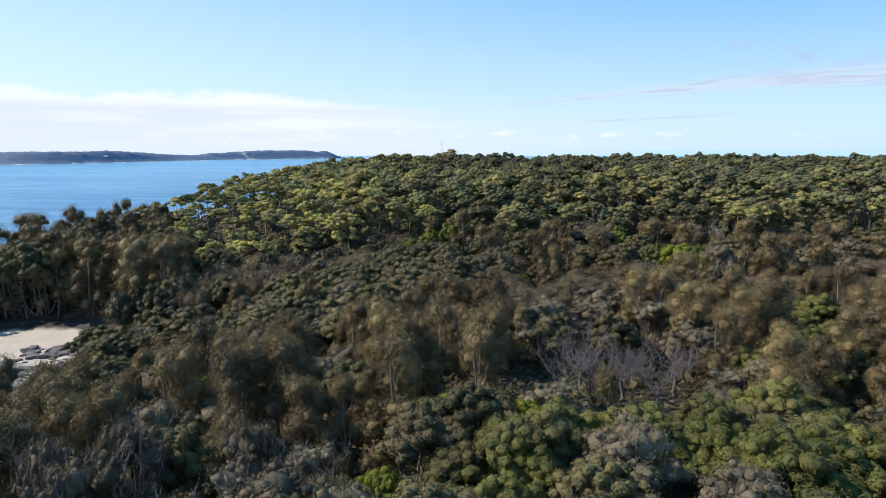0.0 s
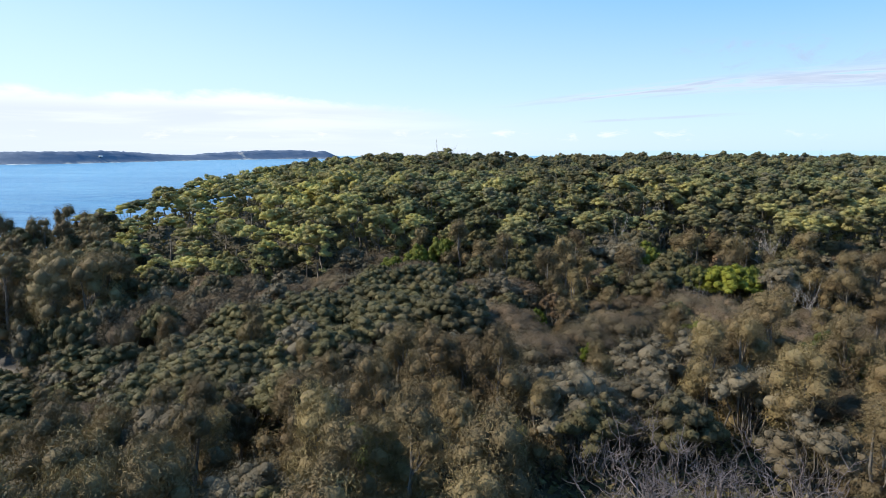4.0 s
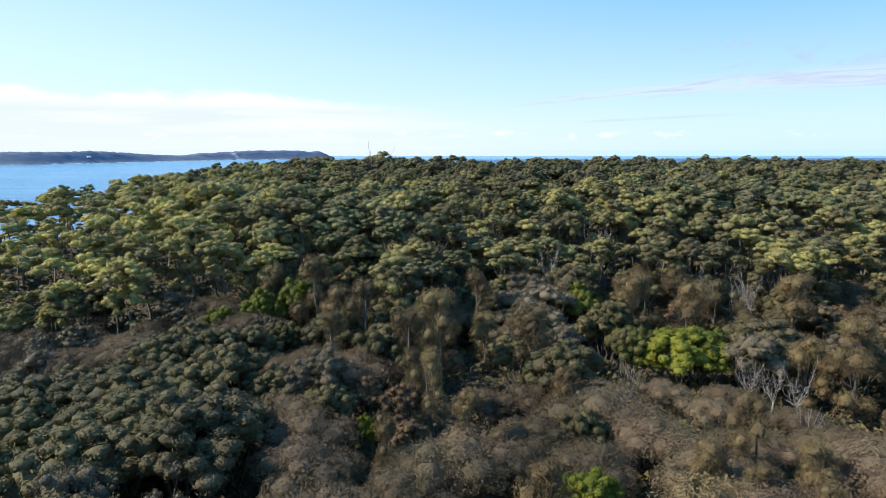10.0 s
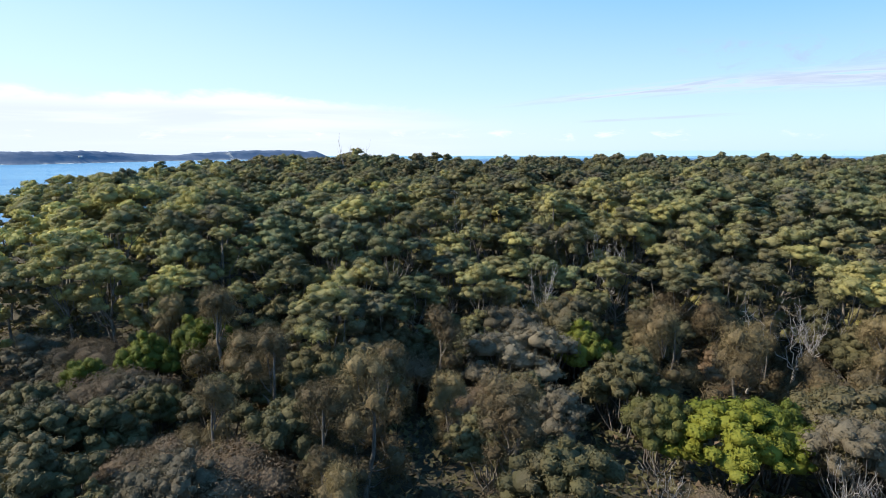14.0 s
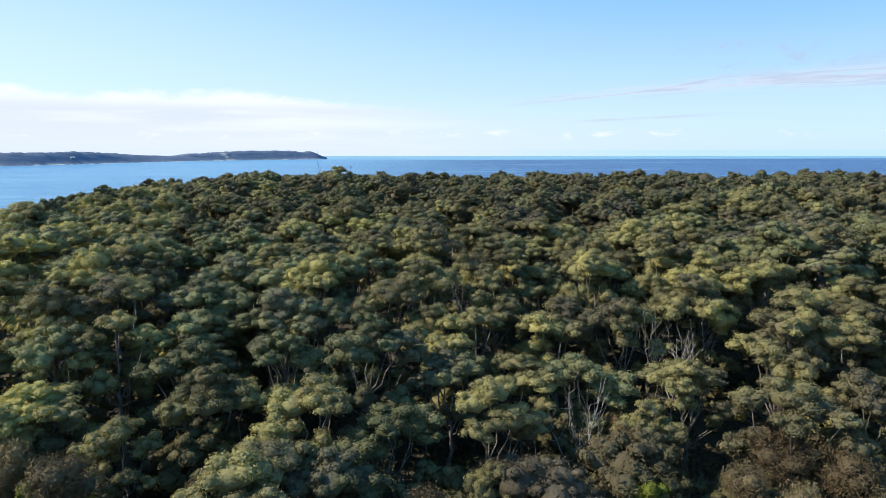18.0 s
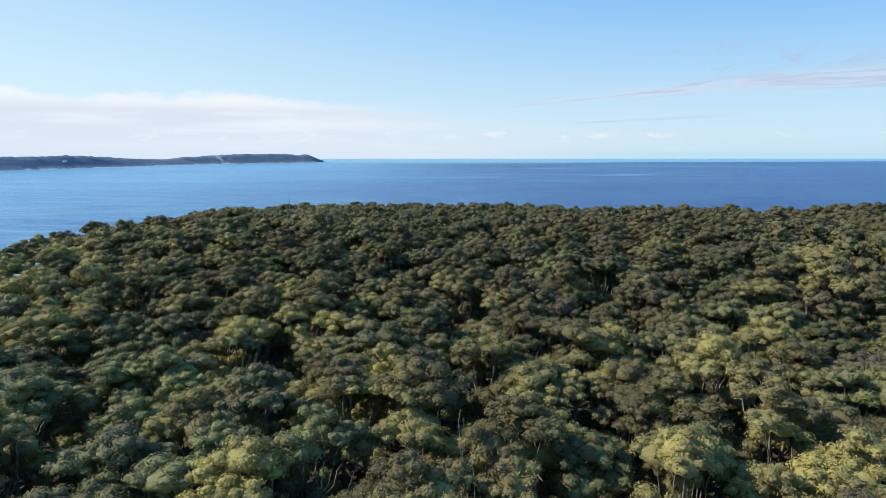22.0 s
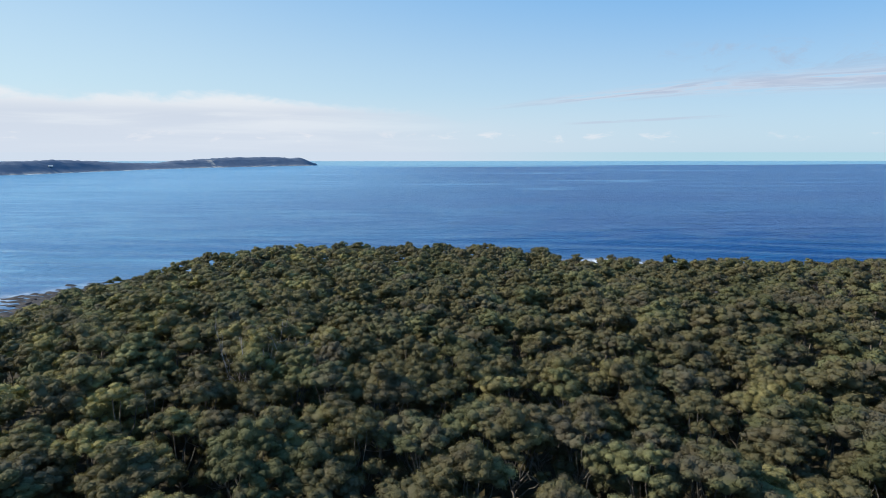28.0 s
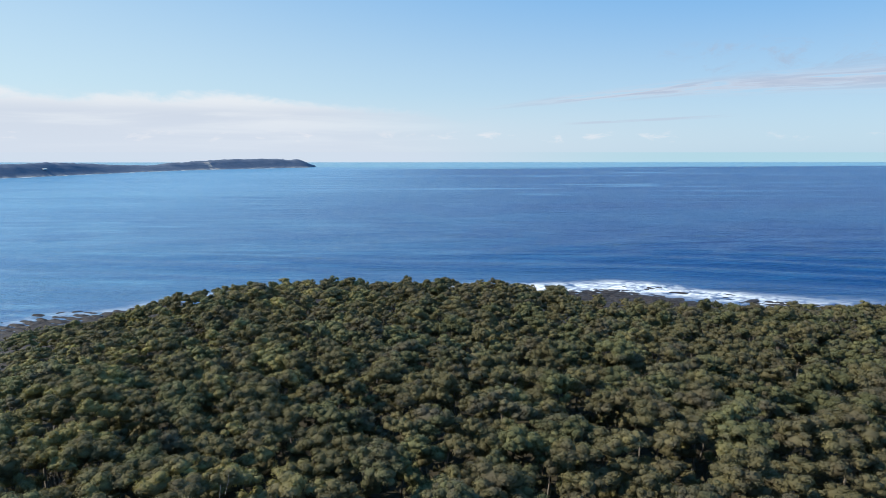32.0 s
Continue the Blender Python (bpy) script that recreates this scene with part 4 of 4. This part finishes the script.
def edge_of_forest(x):
    return 110 + 22 * float(smooth(-48, -62, x)) + 2.2 * math.sin(x / 13.0) + 1.6 * math.sin(x / 5.0 + 1) - 9 * math.exp(-((x - 13) / 5) ** 2)


def seen_from_path(x, y, more=0.0):
    """Inside the fan of ground that the flight looks over."""
    return -0.76 * (y + 8) - 12 - more < x < 0.76 * (y + 8) + 24 + more


STEP = 3.7
for j in range(int(130 / STEP)):
    for i in range(-30, 34):
        x = (i + 0.5 * (j % 2)) * STEP + rng.uniform(-1.2, 1.2)
        y = 19 + j * STEP * 0.92 + rng.uniform(-1.1, 1.1)
        if y > edge_of_forest(x) or not seen_from_path(x, y) or not free(x, y, 3.0):
            continue
        d = float(inland(x, y))
        if d < (1.8 if y < 66 or y > 100 else 5.5) or float(sandy(np.array(x), np.array(y))) > 0.12:
            continue
        kind, h, wide = scrub_kind(x, y)
        if rng.random() < (0.12 if y < 37 and x > -8 else 0.08):
            continue
        sunk = max(0.0, 11.5 - float(ground_height(x, y))) * (0.6 if y < 60 else 0.0 if y < 92 else 0.9)
        size = rng.uniform(0.74, 1.2) * (1.0 if y > 92 else 0.85 + 0.15 * float(smooth(2, 18, d)))
        stand(kind, x, y, h * size + 0.75 * sunk, wide * rng.uniform(0.95, 1.2) * h * size / (h * size + 0.75 * sunk) * (1 + 0.045 * sunk))


# a ragged understorey along the edge of the gum forest
for i in range(90):
    x = rng.uniform(-70, 120)
    y = edge_of_forest(x) + rng.uniform(-3, 3)
    if seen_from_path(x, y) and float(inland(x, y)) > 6:
        kind, h, wide = ((broad, 6.5, 1.0), (she_oak, 6.5, 1.0), (banksia, 5.0, 1.0), (gum, 7.5, 1.0))[int(rng.integers(4))]
        stand(kind, x, y, h * rng.uniform(0.85, 1.15), wide)


# ---- plants: the gum forest ----
def far_gums(n, density, leaf, small, domes, simple=True):
    return [gum_shape(np.random.default_rng(1000 + i), 12.0, 3.15, density, leaf, simple, small, domes) for i in range(n)]


mid_shapes, far_shapes = far_gums(8, 0.42, 0.19, 0.85, 5), far_gums(8, 0.24, 0.29, 0.7, 4, "far")
rest_leaf, rest_wood, dull_leaf = [], [], []
STEP = 5.2
n_gum = 0
for j in range(63):
    for i in range(-24, 52):
        x = (i + 0.5 * (j % 2)) * STEP + rng.uniform(-1.5, 1.5)
        y = 98 + j * STEP * 0.9 + rng.uniform(-1.4, 1.4)
        if y < edge_of_forest(x) or not seen_from_path(x, y, 10):
            continue
        d = float(inland(x, y))
        k = y - float(north_edge(x))
        if d < 9 + 4 * float(smooth(190, 215, y)) + 30 * float(smooth(205, 245, y)) * (1 - 0.75 * float(smooth(-50, -80, x))) or k > 24:
            continue
        h = 11.3 * (0.5 + 0.5 * float(smooth(12, 44, d))) * (1 - 0.26 * float(smooth(-18, -58, x))) * (1 - 0.55 * float(smooth(-30, 20, k))) * rng.uniform(0.86, 1.10)
        h *= 0.86 + 0.14 * float(smooth(0, 16, y - edge_of_forest(x)))
        z, wide = float(ground_height(x, y)) - 0.1, rng.uniform(0.9, 1.15) * min(1.4, (12.0 / h) ** 0.5)
        dull = rng.random() < 0.16 + 0.40 * float(smooth(0.0, 0.6, ripple(x, y, 15.0, 3.0))) + 0.34 * float(smooth(25, 85, x))
        if abs(x - 20) < 34 and y < 222 and n_gum < 236:
            (dull_gum if dull else gum).place(rng, x, y, z, h, wide)
            n_gum += 1
            continue
        s, a = h / 12.0, rng.uniform(0, 6.28)
        q = int(rng.integers(8))
        wood, crown = (mid_shapes if abs(x - 22) < 50 and y < 240 else far_shapes)[q]
        for shape, store in ((crown, dull_leaf if dull else rest_leaf), (wood, rest_wood)):
            store.append(turned(shape, x, y, z, s, wide, a))
grove = tagged(new("she_oak_grove"), "dense olive-grey she-oak grove behind the beach", "grove", kind="stuff")
for part_name, store, mat in (("canopy", grove_leaf, SHE_OAK), ("trunks", grove_wood, DARK_BARK)):
    ob = new(part_name, mesh_of("grove_" + part_name, *join(store), [mat], (), False))
    ob.parent = grove
    ob["kind"] = "stuff"
forest = tagged(new("forest"), "wide olive-green gum forest covering the headland, pale limbs between crowns", "forest", kind="stuff")
for part_name, store, mat in (("canopy", rest_leaf, GUM), ("dull_canopy", dull_leaf, DULL_LEAF), ("trunks", rest_wood, BARK)):
    ob = new(part_name, mesh_of(part_name, *join(store), [mat], (), False))
    ob.parent = forest
    ob["kind"] = "stuff"


# ---- plants: low growth over the soil ----
def low_growth(n, leaf, mat, name, label, y0, y1, top, seed, east=135):
    r = np.random.default_rng(seed)
    x, y = r.uniform(-80, east, n), r.uniform(y0, y1, n)
    d = inland(x, y)
    keep = (d > 5) & (sandy(x, y) < 0.15) & (np.abs(x - 6) < 0.78 * (y + 8) + 22)
    x, y = x[keep], y[keep]
    n = len(x)
    z = ground_height(x, y) + r.uniform(0.05, 1.0, n) * top * (0.55 + 0.45 * ripple(x, y, 2.6, 1.0))
    p = np.stack([x, y, z], 1)
    nrm = r.normal(0, 0.7, (n, 3)) + (0, 0, 1)
    nrm /= np.linalg.norm(nrm, axis=1)[:, None]
    a = np.cross(nrm, r.normal(0, 1, (n, 3)))
    a /= np.linalg.norm(a, axis=1)[:, None] + 1e-9
    b = np.cross(nrm, a)
    s = leaf * r.uniform(0.6, 1.5, n)[:, None]
    v = np.stack([p - b * s * 0.4, p + b * s * 0.4, p + a * s], 1).reshape(-1, 3)
    tagged(new(name, mesh_of(name, v, np.arange(3 * n).reshape(n, 3), [mat])), label, "undergrowth", kind="stuff")


low_growth(150000, 0.42, DARK_LEAF, "undergrowth", "dark green undergrowth between the scrub trees", 18, 130, 1.6, 5)
low_growth(90000, 0.6, DARK_LEAF, "forest_undergrowth", "dark shaded undergrowth beneath the gum forest", 125, 335, 2.6, 7, 150)
low_growth(70000, 0.32, TAN_LEAF, "dry_undergrowth", "dry tan undergrowth between the heath bushes", 18, 120, 1.4, 6)


# ---- plants: the rest of the headland, off the flight's fan ----
def outer_scrub(n):
    r = np.random.default_rng(9)
    x, y = r.uniform(-60, 335, n), r.uniform(-125, 330, n)
    d = inland(x, y)
    keep = (d > 6) & ((x > 0.70 * (y + 8) + 20) | (y < 20))
    x, y, d = x[keep], y[keep], d[keep]
    n = len(x)
    top = 3.2 + 1.4 * ripple(x, y, 3.0, 2.0) + 1.6 * ripple(x, y, 8.0, 5.0)
    z = ground_height(x, y, d) + top * smooth(4, 16, d) * (1 - 0.35 * r.random(n))
    nrm = r.normal(0, 0.45, (n, 3)) + (0, 0, 1)
    nrm /= np.linalg.norm(nrm, axis=1)[:, None]
    a = np.cross(nrm, r.normal(0, 1, (n, 3)))
    a /= np.linalg.norm(a, axis=1)[:, None] + 1e-9
    b = np.cross(nrm, a)
    p, s = np.stack([x, y, z], 1), 1.1 * r.uniform(0.6, 1.4, n)[:, None]
    v = np.stack([p - b * s * 0.5, p + b * s * 0.5, p + a * s], 1).reshape(-1, 3)
    return mesh_of("outer_scrub", v, np.arange(3 * n).reshape(n, 3), [DARK_LEAF])


tagged(new("outer_scrub", outer_scrub(260000)), "dull green scrub covering the rest of the headland", "scrub", kind="stuff")


# ---- rocks on the shores ----
def rock_mesh_of(seed, long, broad_, high):
    """An angular slab: a rough ball cut by planes and cracked."""
    r = np.random.default_rng(seed)
    bm = bmesh.new()
    bmesh.ops.create_icosphere(bm, subdivisions=3, radius=1.0)
    cuts = [(sphere_dirs(r, 1)[0], r.uniform(0.55, 0.85)) for _ in range(9)] + [(np.array([0.1, 0.1, 1.0]), 0.6)]
    for v in bm.verts:
        p = np.array(v.co)
        for nrm, off in cuts:
            over = p @ nrm - off
            if over > 0:
                p = p - nrm * over
        p = p * (1 + 0.05 * noise.noise(Vector(p) * 3 + Vector((seed, 0, 0))))
        v.co = p * np.array([long, broad_, high])
    me = bpy.data.meshes.new("rock")
    bm.to_mesh(me)
    bm.free()
    return me


def rock_set(mat):
    made = [rock_mesh_of(60 + i, 1.0 + 0.35 * (i % 3), 0.7, 0.38 + 0.08 * (i % 2)) for i in range(7)]
    for me in made:
        me.materials.append(mat)
    return made


wet_rocks, dry_rocks = rock_set(ROCK), rock_set(BEACH_ROCK)
krng = np.random.default_rng(77)


def rocks(n, x0, x1, y0, y1, d0, d1, lo, hi, label, group, turn, meshes):
    made = 0
    while made < n:
        x, y = krng.uniform(x0, x1), krng.uniform(y0, y1)
        d = float(inland(x, y))
        if not d0 < d < d1:
            continue
        ob = tagged(new("rock", meshes[int(krng.integers(7))]), label, "rock", group)
        s = lo + (hi - lo) * krng.random() ** 2
        z = max(float(ground_height(x, y)), -0.5)
        ob.matrix_basis = Matrix.LocRotScale((x, y, z + 0.06 * s), Euler((krng.normal(0, 0.12), krng.normal(0, 0.12), turn + krng.normal(0, 0.35))), (s, s, s))
        made += 1


rocks(120, -69, -53, 79, 99, -4, 8, 0.3, 1.6, "flat purplish-grey rock lying on the sand at the water", "beach rocks", 0.5, dry_rocks)
rocks(14, -100, -74, 104, 112, 3, 16, 0.25, 0.9, "dark boulder at the back of the sandy beach", "beach rocks", 0.2, dry_rocks)
rocks(60, 40, 200, 365, 406, -7, 6, 0.8, 2.8, "dark wet rock standing in white surf", "surf rocks", -0.2, wet_rocks)
rocks(50, -135, -75, 318, 390, -5, 12, 0.8, 2.6, "dark wet rock on the sea-washed shelf", "shelf rocks", 0.6, wet_rocks)
